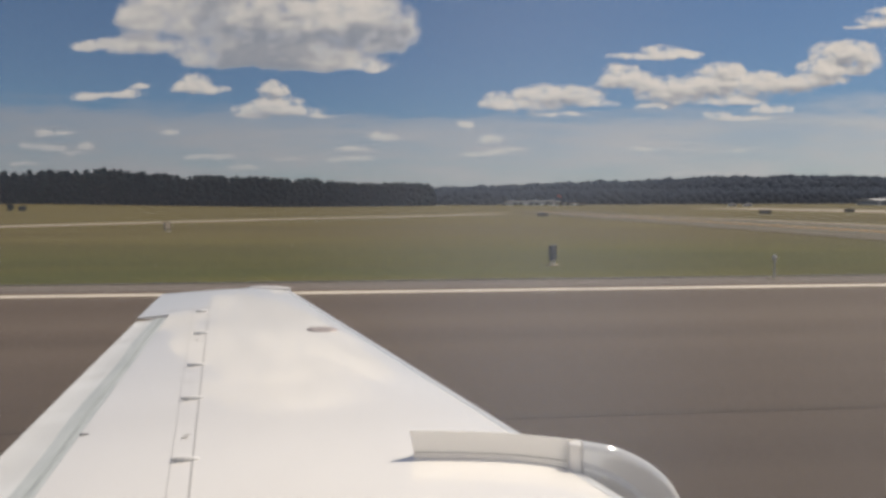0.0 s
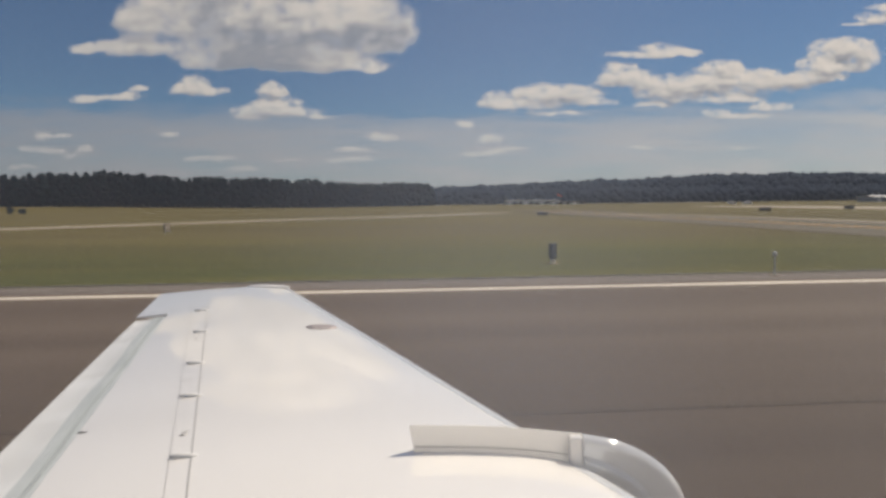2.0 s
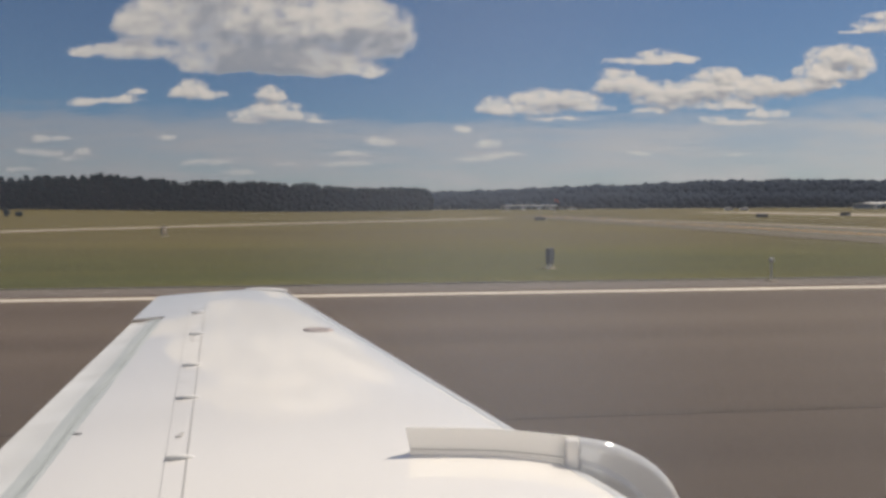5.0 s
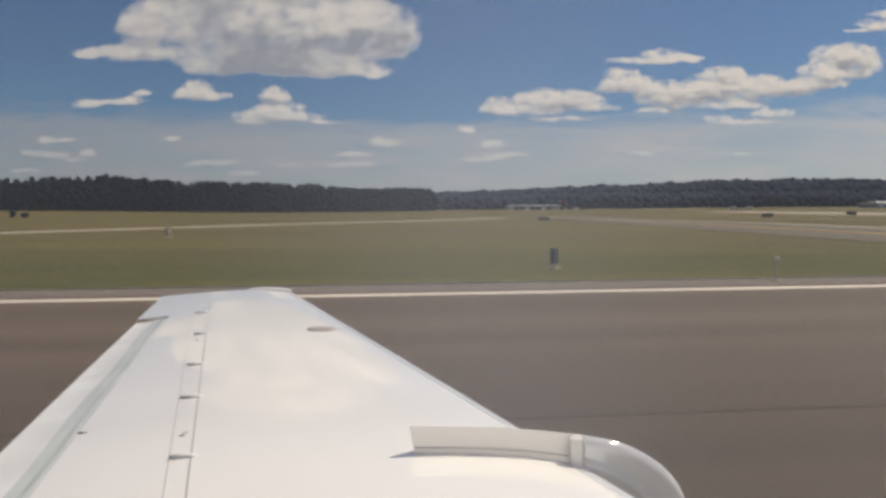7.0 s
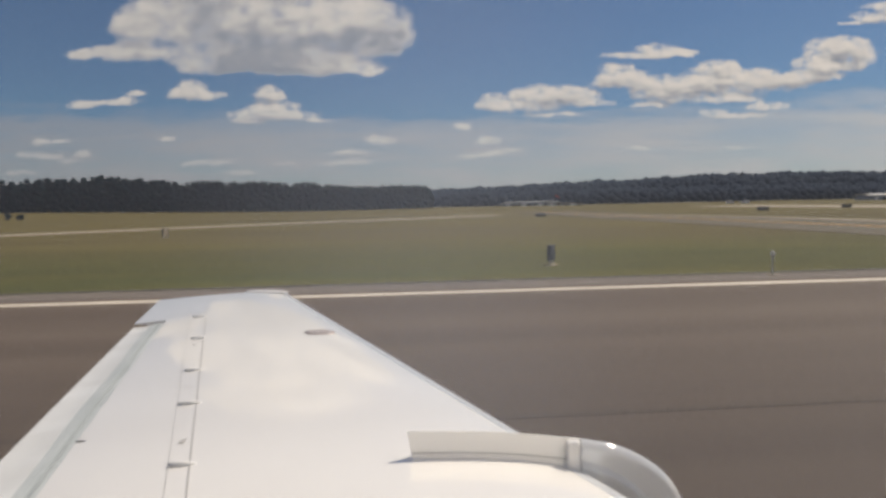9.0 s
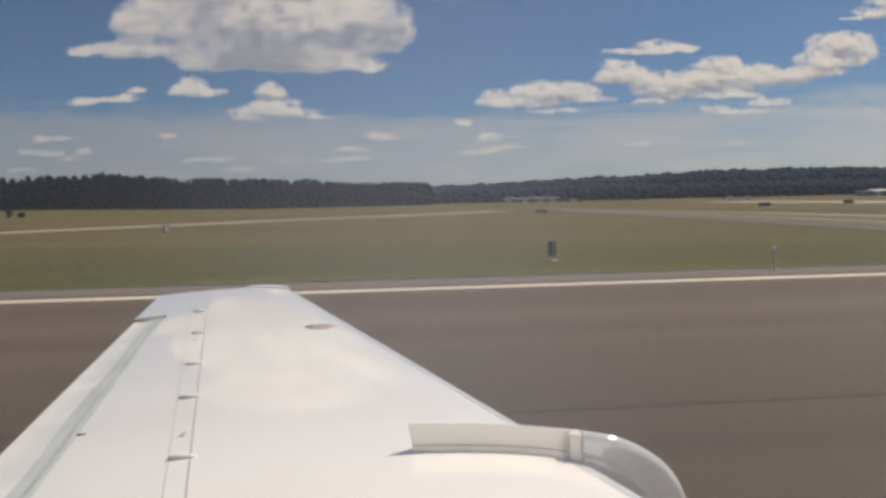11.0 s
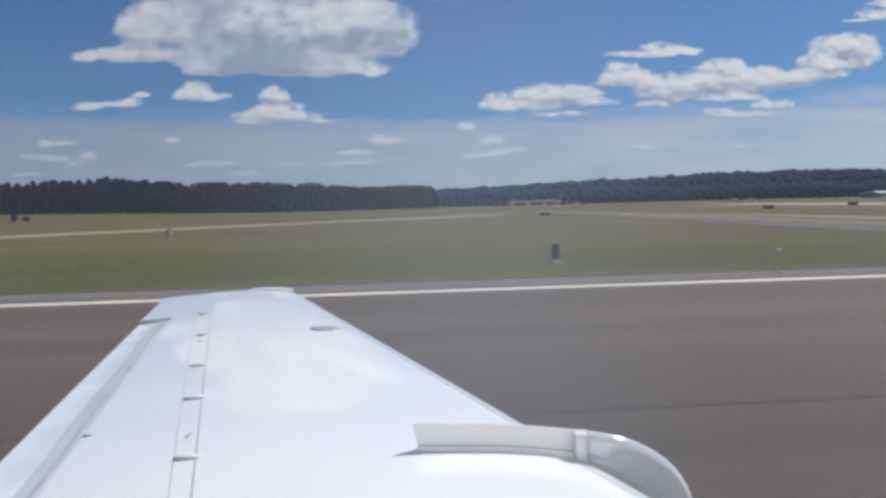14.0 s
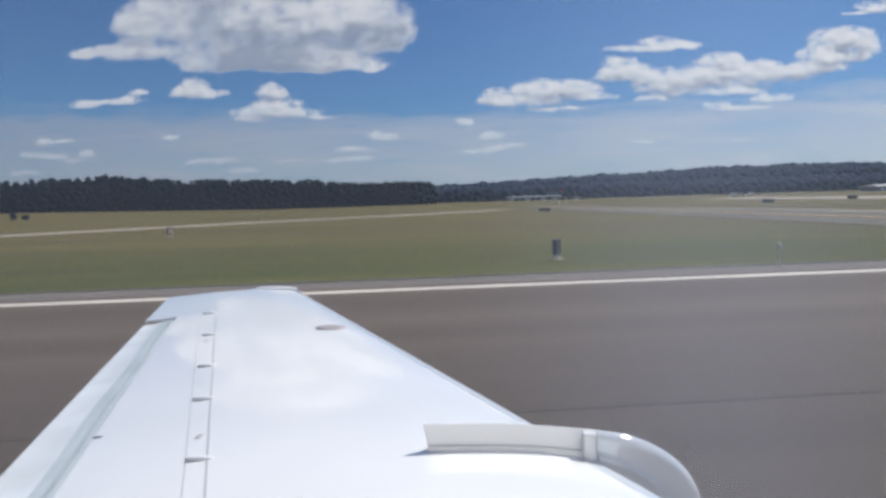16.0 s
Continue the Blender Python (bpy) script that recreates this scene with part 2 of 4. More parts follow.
# ---- materials ----
def material(name, base, rough=0.8, metal=0.0, vary=None, scale=1.0, stretch=(1, 1, 1), fine=None, fine_scale=20.0, bump=0.0,
             coat=0.0, specular=0.5, mid=(0.35, 0.65)):
    """base: a colour; vary: a second one, in blotches; fine: how far small grain lightens and darkens it."""
    m = bpy.data.materials.new(name)
    m.use_nodes = True
    t = m.node_tree
    b = t.nodes["Principled BSDF"]
    b.inputs["Roughness"].default_value, b.inputs["Metallic"].default_value = rough, metal
    b.inputs["Coat Weight"].default_value, b.inputs["Coat Roughness"].default_value = coat, 0.02
    b.inputs["Coat IOR"].default_value = 1.9
    b.inputs["Specular IOR Level"].default_value = specular
    b.inputs["Base Color"].default_value = (*base, 1)
    if vary is None and fine is None:
        return m
    pos = t.nodes.new("ShaderNodeTexCoord")
    stretchy = t.nodes.new("ShaderNodeVectorMath")
    stretchy.operation = "MULTIPLY"
    stretchy.inputs[1].default_value = stretch
    t.links.new(pos.outputs["Object"], stretchy.inputs[0])
    blot = t.nodes.new("ShaderNodeTexNoise")
    blot.inputs["Scale"].default_value, blot.inputs["Detail"].default_value = scale, 5
    t.links.new(stretchy.outputs[0], blot.inputs["Vector"])
    ramp = t.nodes.new("ShaderNodeMapRange")
    ramp.inputs["From Min"].default_value, ramp.inputs["From Max"].default_value = mid
    t.links.new(blot.outputs[0], ramp.inputs["Value"])
    mix = t.nodes.new("ShaderNodeMix")
    mix.data_type = "RGBA"
    mix.inputs[6].default_value, mix.inputs[7].default_value = (*base, 1), (*(vary or base), 1)
    t.links.new(ramp.outputs[0], mix.inputs[0])
    colour = mix.outputs[2]
    if fine is not None:
        grain = t.nodes.new("ShaderNodeTexNoise")
        grain.inputs["Scale"].default_value, grain.inputs["Detail"].default_value = fine_scale, 6
        t.links.new(stretchy.outputs[0], grain.inputs["Vector"])
        span = t.nodes.new("ShaderNodeMapRange")
        span.inputs["From Min"].default_value, span.inputs["From Max"].default_value = 0.25, 0.75
        span.inputs["To Min"].default_value, span.inputs["To Max"].default_value = 1 - fine, 1 + fine
        t.links.new(grain.outputs[0], span.inputs["Value"])
        times = t.nodes.new("ShaderNodeVectorMath")
        times.operation = "SCALE"
        t.links.new(colour, times.inputs[0])
        t.links.new(span.outputs[0], times.inputs["Scale"])
        colour = times.outputs[0]
        if bump:
            bumpy = t.nodes.new("ShaderNodeBump")
            bumpy.inputs["Strength"].default_value, bumpy.inputs["Distance"].default_value = bump, 0.02
            t.links.new(grain.outputs[0], bumpy.inputs["Height"])
            t.links.new(bumpy.outputs[0], b.inputs["Normal"])
    t.links.new(colour, b.inputs["Base Color"])
    return m


M_PAINT = material("white_aircraft_paint", (0.87, 0.84, 0.795), 0.32, vary=(0.82, 0.79, 0.745), scale=0.9, stretch=(0.5, 1, 1), fine=0.02, fine_scale=9, coat=1.0)
M_FLAP = material("flap_paint", (0.76, 0.76, 0.74), 0.4, vary=(0.64, 0.63, 0.60), scale=1.6, stretch=(0.5, 2.4, 1), fine=0.05, fine_scale=12, coat=0.4)
M_METAL = material("polished_aluminium", (0.92, 0.92, 0.91), 0.07, 0.4, vary=(0.84, 0.84, 0.83), scale=6, fine=0.05, fine_scale=40)
M_FENCE = material("grey_painted_metal", (0.86, 0.85, 0.82), 0.3, 0.0, vary=(0.80, 0.79, 0.76), scale=5, stretch=(0.4, 1, 3), fine=0.04, fine_scale=30)
M_FLAPNOSE = material("shaded_bare_flap_skin", (0.38, 0.41, 0.415), 0.5, vary=(0.46, 0.49, 0.49), scale=3.0, stretch=(1, 0.5, 1), fine=0.05, fine_scale=14)
M_FLAPGAP = material("gap_shade_streak", (0.30, 0.325, 0.325), 0.55, vary=(0.37, 0.395, 0.395), scale=2.5, stretch=(1, 0.4, 1), fine=0.08, fine_scale=10)
M_SEAM = material("dark_seam", (0.36, 0.35, 0.34), 0.7)
M_FAIRING = material("fairing_grey", (0.70, 0.69, 0.67), 0.45)
M_CAP = material("dull_red_brown_paint", (0.30, 0.225, 0.205), 0.5, vary=(0.35, 0.28, 0.26), scale=14)
M_LEAD = material("brushed_leading_edge", (0.74, 0.755, 0.77), 0.35, 0.6, vary=(0.66, 0.68, 0.70), scale=4, fine=0.06, fine_scale=30)
M_CAPLID = material("faded_brown_grey_paint", (0.275, 0.235, 0.22), 0.5, vary=(0.32, 0.28, 0.265), scale=20)


def let_light_through(m, share, tint):
    """A thin plastic-like skin: part of the light goes through it."""
    t = m.node_tree
    b, o = t.nodes["Principled BSDF"], t.nodes["Material Output"]
    tr, mix = t.nodes.new("ShaderNodeBsdfTranslucent"), t.nodes.new("ShaderNodeMixShader")
    tr.inputs[0].default_value, mix.inputs[0].default_value = (*tint, 1), share
    t.links.new(b.outputs[0], mix.inputs[1])
    t.links.new(tr.outputs[0], mix.inputs[2])
    t.links.new(mix.outputs[0], o.inputs[0])


let_light_through(M_FENCE, 0.55, (0.95, 0.93, 0.90))
let_light_through(M_METAL, 0.36, (0.92, 0.92, 0.92))
M_CABIN = material("cabin_lining", (0.35, 0.34, 0.32), 0.8)
M_ASPHALT = material("runway_asphalt", (0.070, 0.048, 0.0315), 0.9, vary=(0.092, 0.067, 0.047), scale=1.0, stretch=(0.010, 0.35, 1), fine=0.10, fine_scale=1.0, bump=0.05, specular=0.25)


def worn_middle(m, y0, y1, low, high):
    """Rubber laid down by wheels darkens the middle of the runway: low at y0, high at y1."""
    t = m.node_tree
    b = t.nodes["Principled BSDF"]
    was = b.inputs["Base Color"].links[0].from_socket
    pos, xyz, r, times = (t.nodes.new(k) for k in ("ShaderNodeTexCoord", "ShaderNodeSeparateXYZ", "ShaderNodeMapRange", "ShaderNodeVectorMath"))
    times.operation, r.interpolation_type = "SCALE", "SMOOTHSTEP"
    for key, value in (("From Min", y0), ("From Max", y1), ("To Min", low), ("To Max", high)):
        r.inputs[key].default_value = value
    t.links.new(pos.outputs["Object"], xyz.inputs[0])
    t.links.new(xyz.outputs[1], r.inputs["Value"])
    t.links.new(was, times.inputs[0])
    t.links.new(r.outputs[0], times.inputs["Scale"])
    t.links.new(times.outputs[0], b.inputs["Base Color"])


worn_middle(M_ASPHALT, 4.0, 15.0, 0.72, 1.08)
M_SHOULDER = material("shoulder_asphalt", (0.115, 0.095, 0.082), 0.95, vary=(0.14, 0.115, 0.095), scale=0.8, stretch=(0.1, 1, 1), fine=0.12, fine_scale=3.0, specular=0.2)
M_VERGE = material("soil_verge", (0.050, 0.045, 0.025), 0.95, vary=(0.075, 0.072, 0.030), scale=1.5, stretch=(0.4, 1, 1), fine=0.3, fine_scale=6)
M_RUBBER = material("tyre_rubber_marks", (0.055, 0.041, 0.031), 0.95, vary=(0.064, 0.048, 0.036), scale=1.0, stretch=(0.03, 3, 1), fine=0.15, fine_scale=2.0, specular=0.15)
M_WHITE = material("runway_white_paint", (0.60, 0.53, 0.43), 0.8, vary=(0.48, 0.42, 0.34), scale=1.2, stretch=(0.2, 3, 1), fine=0.10, fine_scale=8)
M_YELLOW = material("yellow_paint", (0.62, 0.33, 0.045), 0.8, vary=(0.5, 0.27, 0.05), scale=1.5, fine=0.1, fine_scale=8)
M_CONCRETE = material("pale_concrete", (0.29, 0.235, 0.165), 0.9, vary=(0.22, 0.18, 0.125), scale=0.25, stretch=(0.3, 1, 1), fine=0.1, fine_scale=3)
M_TAXI = material("taxiway_asphalt", (0.085, 0.070, 0.045), 0.95, vary=(0.105, 0.086, 0.056), scale=0.3, fine=0.1, fine_scale=2, specular=0.2)
# the blue in both leaf colours is air haze put into the base colour
M_LEAF = material("haze_tinted_leaves", (0.013, 0.028, 0.040), 0.9, vary=(0.019, 0.036, 0.047), scale=0.06, fine=0.10, fine_scale=0.5, specular=0.05)
M_LEAF_FAR = material("far_haze_tinted_leaves", (0.092, 0.124, 0.172), 0.9, vary=(0.104, 0.138, 0.186), scale=0.02, fine=0.06, fine_scale=0.2, specular=0.05)
# the see-through tints carry the same painted haze
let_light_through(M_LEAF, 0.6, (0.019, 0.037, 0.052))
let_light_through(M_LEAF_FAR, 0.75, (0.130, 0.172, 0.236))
M_BARK = material("bark", (0.10, 0.075, 0.055), 0.9)
M_BLACK = material("sign_black", (0.022, 0.022, 0.024), 0.5)
M_STEEL = material("galvanised_steel", (0.45, 0.45, 0.46), 0.45, 0.8)
M_OFFWHITE = material("off_white_wall", (0.72, 0.70, 0.66), 0.7, vary=(0.62, 0.60, 0.56), scale=0.6, fine=0.04, fine_scale=6)
M_ROOF = material("pale_metal_roof", (0.80, 0.78, 0.75), 0.5, vary=(0.72, 0.70, 0.67), scale=0.2, fine=0.03, fine_scale=2)
M_BRICK = material("red_brown_panel", (0.26, 0.13, 0.10), 0.8, vary=(0.20, 0.10, 0.08), scale=0.7, fine=0.08, fine_scale=5)
M_RED = material("red_orange_paint", (0.55, 0.10, 0.06), 0.6, vary=(0.48, 0.10, 0.07), scale=1.5)
M_DARKGLASS = material("dark_window_glass", (0.02, 0.025, 0.03), 0.1)
M_GREYWALL = material("grey_cladding", (0.30, 0.31, 0.31), 0.7, vary=(0.25, 0.26, 0.26), scale=0.3)

# clear pane with thin dust and smears; their blue tint stands in for haze
M_PANE = bpy.data.materials.new("dusty_hazed_pane")
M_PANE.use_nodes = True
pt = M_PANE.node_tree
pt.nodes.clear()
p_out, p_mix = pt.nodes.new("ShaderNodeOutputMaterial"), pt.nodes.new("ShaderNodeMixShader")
p_clear, p_dust_veil = pt.nodes.new("ShaderNodeBsdfTransparent"), pt.nodes.new("ShaderNodeBsdfTranslucent")
p_dust_veil.inputs[0].default_value = (0.72, 0.81, 0.98, 1)
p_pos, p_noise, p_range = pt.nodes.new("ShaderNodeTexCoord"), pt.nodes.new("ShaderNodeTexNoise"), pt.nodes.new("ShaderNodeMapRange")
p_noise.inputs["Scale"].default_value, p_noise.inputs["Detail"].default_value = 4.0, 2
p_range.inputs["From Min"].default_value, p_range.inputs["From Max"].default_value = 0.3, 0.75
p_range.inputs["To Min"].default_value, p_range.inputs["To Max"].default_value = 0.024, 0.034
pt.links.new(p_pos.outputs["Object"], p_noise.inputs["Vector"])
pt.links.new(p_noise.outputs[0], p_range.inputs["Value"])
# thicker film in a band down the pane, imitating bloom round the bright wing
p_xyz, p_bloom, p_sum = pt.nodes.new("ShaderNodeSeparateXYZ"), pt.nodes.new("ShaderNodeMapRange"), pt.nodes.new("ShaderNodeMath")
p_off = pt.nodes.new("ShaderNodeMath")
p_off.operation, p_bloom.interpolation_type, p_sum.operation = "SUBTRACT", "SMOOTHSTEP", "ADD"
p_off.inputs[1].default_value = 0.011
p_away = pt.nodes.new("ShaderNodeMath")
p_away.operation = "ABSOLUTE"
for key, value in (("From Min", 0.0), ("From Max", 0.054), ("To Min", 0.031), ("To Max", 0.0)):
    p_bloom.inputs[key].default_value = value
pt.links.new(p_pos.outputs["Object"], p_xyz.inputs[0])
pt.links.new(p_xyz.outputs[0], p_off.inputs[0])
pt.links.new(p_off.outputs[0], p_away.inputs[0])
pt.links.new(p_away.outputs[0], p_bloom.inputs["Value"])
pt.links.new(p_bloom.outputs[0], p_sum.inputs[0])
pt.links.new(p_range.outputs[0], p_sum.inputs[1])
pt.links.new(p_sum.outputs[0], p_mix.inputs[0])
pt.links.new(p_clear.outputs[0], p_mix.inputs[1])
pt.links.new(p_dust_veil.outputs[0], p_mix.inputs[2])
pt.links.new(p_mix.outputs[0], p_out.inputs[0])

# grass: a mown strip along the runway, dry uncut grass beyond it
M_GRASS = bpy.data.materials.new("airfield_grass")
M_GRASS.use_nodes = True
gt = M_GRASS.node_tree
gb = gt.nodes["Principled BSDF"]
gb.inputs["Roughness"].default_value, gb.inputs["Specular IOR Level"].default_value = 0.95, 0.1


def grass_noise(scale, stretch, detail=5):
    v = gt.nodes.new("ShaderNodeVectorMath")
    v.operation = "MULTIPLY"
    v.inputs[1].default_value = stretch
    gt.links.new(grass_pos.outputs["Object"], v.inputs[0])
    n = gt.nodes.new("ShaderNodeTexNoise")
    n.inputs["Scale"].default_value, n.inputs["Detail"].default_value = scale, detail
    gt.links.new(v.outputs[0], n.inputs["Vector"])
    return n.outputs[0]


def grass_range(x, a, b, c=0.0, d=1.0):
    n = gt.nodes.new("ShaderNodeMapRange")
    for key, value in (("From Min", a), ("From Max", b), ("To Min", c), ("To Max", d)):
        n.inputs[key].default_value = value
    gt.links.new(x, n.inputs["Value"])
    return n.outputs[0]


def grass_mix(f, a, b):
    n = gt.nodes.new("ShaderNodeMix")
    n.data_type = "RGBA"
    gt.links.new(f, n.inputs[0])
    for k, v in ((6, a), (7, b)):
        if isinstance(v, tuple):
            n.inputs[k].default_value = (*v, 1)
        else:
            gt.links.new(v, n.inputs[k])
    return n.outputs[2]


grass_pos = gt.nodes.new("ShaderNodeTexCoord")
gsplit = gt.nodes.new("ShaderNodeSeparateXYZ")
gt.links.new(grass_pos.outputs["Object"], gsplit.inputs[0])
wobble = gt.nodes.new("ShaderNodeMath")
wobble.operation = "MULTIPLY_ADD"
gt.links.new(grass_noise(0.12, (0.25, 1, 1)), wobble.inputs[0])
wobble.inputs[1].default_value = 26.0
gt.links.new(gsplit.outputs[1], wobble.inputs[2])
mown = grass_mix(grass_range(grass_noise(0.35, (0.12, 1, 1)), 0.35, 0.65), (0.056, 0.058, 0.011), (0.080, 0.073, 0.014))
dry = grass_mix(grass_range(grass_noise(0.06, (0.15, 0.6, 1)), 0.35, 0.65), (0.080, 0.064, 0.019), (0.108, 0.085, 0.027))
both = grass_mix(grass_range(wobble.outputs[0], 42.0, 66.0), mown, dry)
grain = gt.nodes.new("ShaderNodeVectorMath")
grain.operation = "SCALE"
gt.links.new(both, grain.inputs[0])
patchy = gt.nodes.new("ShaderNodeMath")
patchy.operation = "MULTIPLY"
gt.links.new(grass_range(grass_noise(3.0, (0.3, 1, 1)), 0.25, 0.75, 0.78, 1.22), patchy.inputs[0])
gt.links.new(grass_range(grass_noise(0.05, (0.5, 1.6, 1), 3), 0.35, 0.65, 0.80, 1.14), patchy.inputs[1])
gt.links.new(patchy.outputs[0], grain.inputs["Scale"])
gt.links.new(grain.outputs[0], gb.inputs["Base Color"])


# ---- building blocks ----
def mesh_of(name, verts, faces, mat, smooth=False):
    me = bpy.data.meshes.new(name)
    me.from_pydata([tuple(v) for v in verts], [], [tuple(f) for f in faces])
    me.materials.append(mat)
    if smooth:
        me.polygons.foreach_set("use_smooth", [True] * len(me.polygons))
    me.update()
    return me


def part(name, bm, mat, parent=None, label="", smooth=False):
    me = bpy.data.meshes.new(name)
    bmesh.ops.recalc_face_normals(bm, faces=bm.faces)
    bm.to_mesh(me)
    bm.free()
    me.materials.append(mat)
    if smooth:
        me.polygons.foreach_set("use_smooth", [True] * len(me.polygons))
    ob = new(name, me)
    ob.parent = parent
    if label:
        tagged(ob, label)
    return ob


def box(x0, x1, y0, y1, z0, z1, bevel=0.0):
    bm = bmesh.new()
    bmesh.ops.create_cube(bm, size=1.0, matrix=Matrix.LocRotScale(((x0 + x1) / 2, (y0 + y1) / 2, (z0 + z1) / 2), None, (x1 - x0, y1 - y0, z1 - z0)))
    if bevel:
        bmesh.ops.bevel(bm, geom=list(bm.edges), offset=bevel, segments=2, affect="EDGES", profile=0.5)
    return bm


def rod(r0, r1, z0, z1, x=0.0, y=0.0, sides=16):
    bm = bmesh.new()
    bmesh.ops.create_cone(bm, cap_ends=True, segments=sides, radius1=r0, radius2=r1, depth=z1 - z0, matrix=Matrix.Translation((x, y, (z0 + z1) / 2)))
    return bm


def sheet(name, rows, mat, parent=None, label="", smooth=True, thick=0.0):
    """A mesh from a grid of points; thick pushes a second skin below it."""
    n, k = len(rows), len(rows[0])
    verts = [p for row in rows for p in row]
    faces = [(a * k + b, a * k + b + 1, (a + 1) * k + b + 1, (a + 1) * k + b) for a in range(n - 1) for b in range(k - 1)]
    ob = new(name, mesh_of(name, verts, faces, mat, smooth))
    ob.parent = parent
    if label:
        tagged(ob, label)
    if thick:
        mod = ob.modifiers.new("thickness", "SOLIDIFY")
        mod.thickness, mod.offset = thick, -1
    return ob


# ---- ground and runway ----
def smooth(a, b, x):
    f = min(1.0, max(0.0, (x - a) / (b - a)))
    return f * f * (3 - 2 * f)


def terrain(x, y):
    """Height of the land: flat airfield, a low bank under the near woods, a wooded ridge far behind."""
    ridge = 6 + 14 * smooth(0, 300, x) + 12 * smooth(250, 560, x) + 5 * smooth(560, 900, x) + 1.6 * math.sin(x / 95) + 1.0 * math.sin(x / 41)
    return ridge * smooth(1030, 1230, y) + 3.0 * smooth(330, 440, y) * smooth(-60, -260, x)


def build_ground():
    verts, faces = [], []
    xs = [-4000, -2500, -1600] + list(range(-1200, 1601, 50)) + [2000, 2800, 4000]
    ys = [-4000, -1500, -600, -200, -60, 0, 60, 200, 320, 360, 400, 450, 600, 800, 1000, 1030, 1070, 1110, 1150, 1190, 1230, 1300, 1500, 2200, 3200, 4400]
    for y in ys:
        for x in xs:
            verts.append((x, y, -0.05 + terrain(x, y)))
    k = len(xs)
    for a in range(len(ys) - 1):
        for b in range(k - 1):
            faces.append((a * k + b, a * k + b + 1, (a + 1) * k + b + 1, (a + 1) * k + b))
    tagged(new("ground", mesh_of("ground", verts, faces, M_GRASS, True)), "mown green and dry tan airfield grass", "grass", kind="structure")


LINE_IN, LINE_OUT, GRASS_AT = 17.96, 18.44, 20.75


def build_runway():
    bm = box(-2600, 2600, -21.5, LINE_OUT + 0.6, -0.4, 0.0)
    tagged(part("runway", bm, M_ASPHALT), "brown-grey grooved asphalt runway with faint streaks", "runway", kind="structure")
    bm = box(-2600, 2600, LINE_OUT + 0.6, GRASS_AT, -0.4, -0.012)
    tagged(part("runway_shoulder", bm, M_SHOULDER), "worn paved shoulder between runway and grass", "pavement", kind="structure")

    bm = box(-2600, 2600, GRASS_AT, GRASS_AT + 0.30, -0.3, 0.015, 0.01)
    tagged(part("verge", bm, M_VERGE), "dark strip of soil and dead grass along the pavement", "verge", kind="structure")

    def bar(name, x0, x1, y0, y1, label, mat=M_WHITE):
        tagged(part(name, box(x0, x1, y0, y1, -0.01, 0.004), mat), label, "runway marking", kind="structure")

    bar("edge_line", -2600, 2600, LINE_IN, LINE_OUT, "long cream-white painted runway edge line")
    for at, sides in ((-245, (0, 1, 2)), (59, (0, 1)), (212, (0, 1)), (364, (0,))):
        for k in sides:
            y = 9.3 + 3.35 * k
            bar("touchdown_bar", at, at + 22.9, y, y + 1.83, "cream-white painted touchdown zone bar on asphalt")
    bar("aiming_point_bar", -93, -47, 9.3, 17.5, "broad cream-white painted aiming point bar on asphalt")
    for k, (x, y, w) in enumerate(((-30, 7.2, 0.10), (180, 5.2, 0.10))):
        bm = box(x - 150, x + 160, y, y + w, -0.01, 0.003)
        tagged(part("tyre_mark", bm, M_RUBBER), "faint dark tyre rubber streak on asphalt", "tyre mark", kind="structure")


build_ground()
build_runway()


# ---- the airliner ----
def lead(y):
    return 0.681 - 0.5135 * (y - 3.4) + LEAD_OUT


def trail(y):
    return -2.685 - 0.2332 * (y - 3.4)


def shroud(y):
    return -2.190 - 0.2590 * (y - 3.4)


def top_z(y):
    return 1.10 + (y - 3.4) * 0.0316


LEAD_OUT = 0.06
WING_IN, WING_OUT = -0.20, 9.20


def skin(y, s, low=False):
    """A point of the wing's skin: s runs from the leading edge (0) to the trailing edge (1)."""
    c = lead(y) - trail(y)
    thin = 0.09 - 0.0078 * max(0.0, y - 3.4)
    h = 5 * thin * c * (0.2969 * math.sqrt(s) - 0.126 * s - 0.3516 * s * s + 0.2843 * s ** 3 - 0.1015 * s ** 4)
    crest = 0.5 * thin * c
    mid = top_z(y) - crest - 0.02 * c * s * s
    return Vector((lead(y) - c * s, y, mid + (-0.75 * h if low else h)))


def frac(y, x):
    return (lead(y) - x) / (lead(y) - trail(y))


def span(a, b, n):
    return [a + (b - a) * k / (n - 1) for k in range(n)]


def on_skin(x, y, up=0.0):
    p = skin(y, max(0.0, frac(y, x)))
    return Vector((x, y, p.z + up))


def closed_loft(loops, mat, name, parent, label=""):
    """Closed sections joined along the span, with end caps."""
    n = len(loops[0])
    verts = [p for loop in loops for p in loop]
    faces = [(a * n + b, a * n + (b + 1) % n, (a + 1) * n + (b + 1) % n, (a + 1) * n + b) for a in range(len(loops) - 1) for b in range(n)]
    faces += [tuple(range(n)), tuple(reversed(range((len(loops) - 1) * n, len(loops) * n)))]
    me = mesh_of(name, verts, faces, mat)
    bm = bmesh.new()
    bm.from_mesh(me)
    bmesh.ops.recalc_face_normals(bm, faces=bm.faces)
    bm.to_mesh(me)
    bm.free()
    me.polygons.foreach_set("use_smooth", [len(p.vertices) == 4 for p in me.polygons])
    ob = new(name, me)
    ob.parent = parent
    if label:
        tagged(ob, label)
    mod = ob.modifiers.new("edges", "EDGE_SPLIT")
    mod.split_angle = radians(40)
    return ob


AILERON_IN = 7.70
NOSE = 0.045


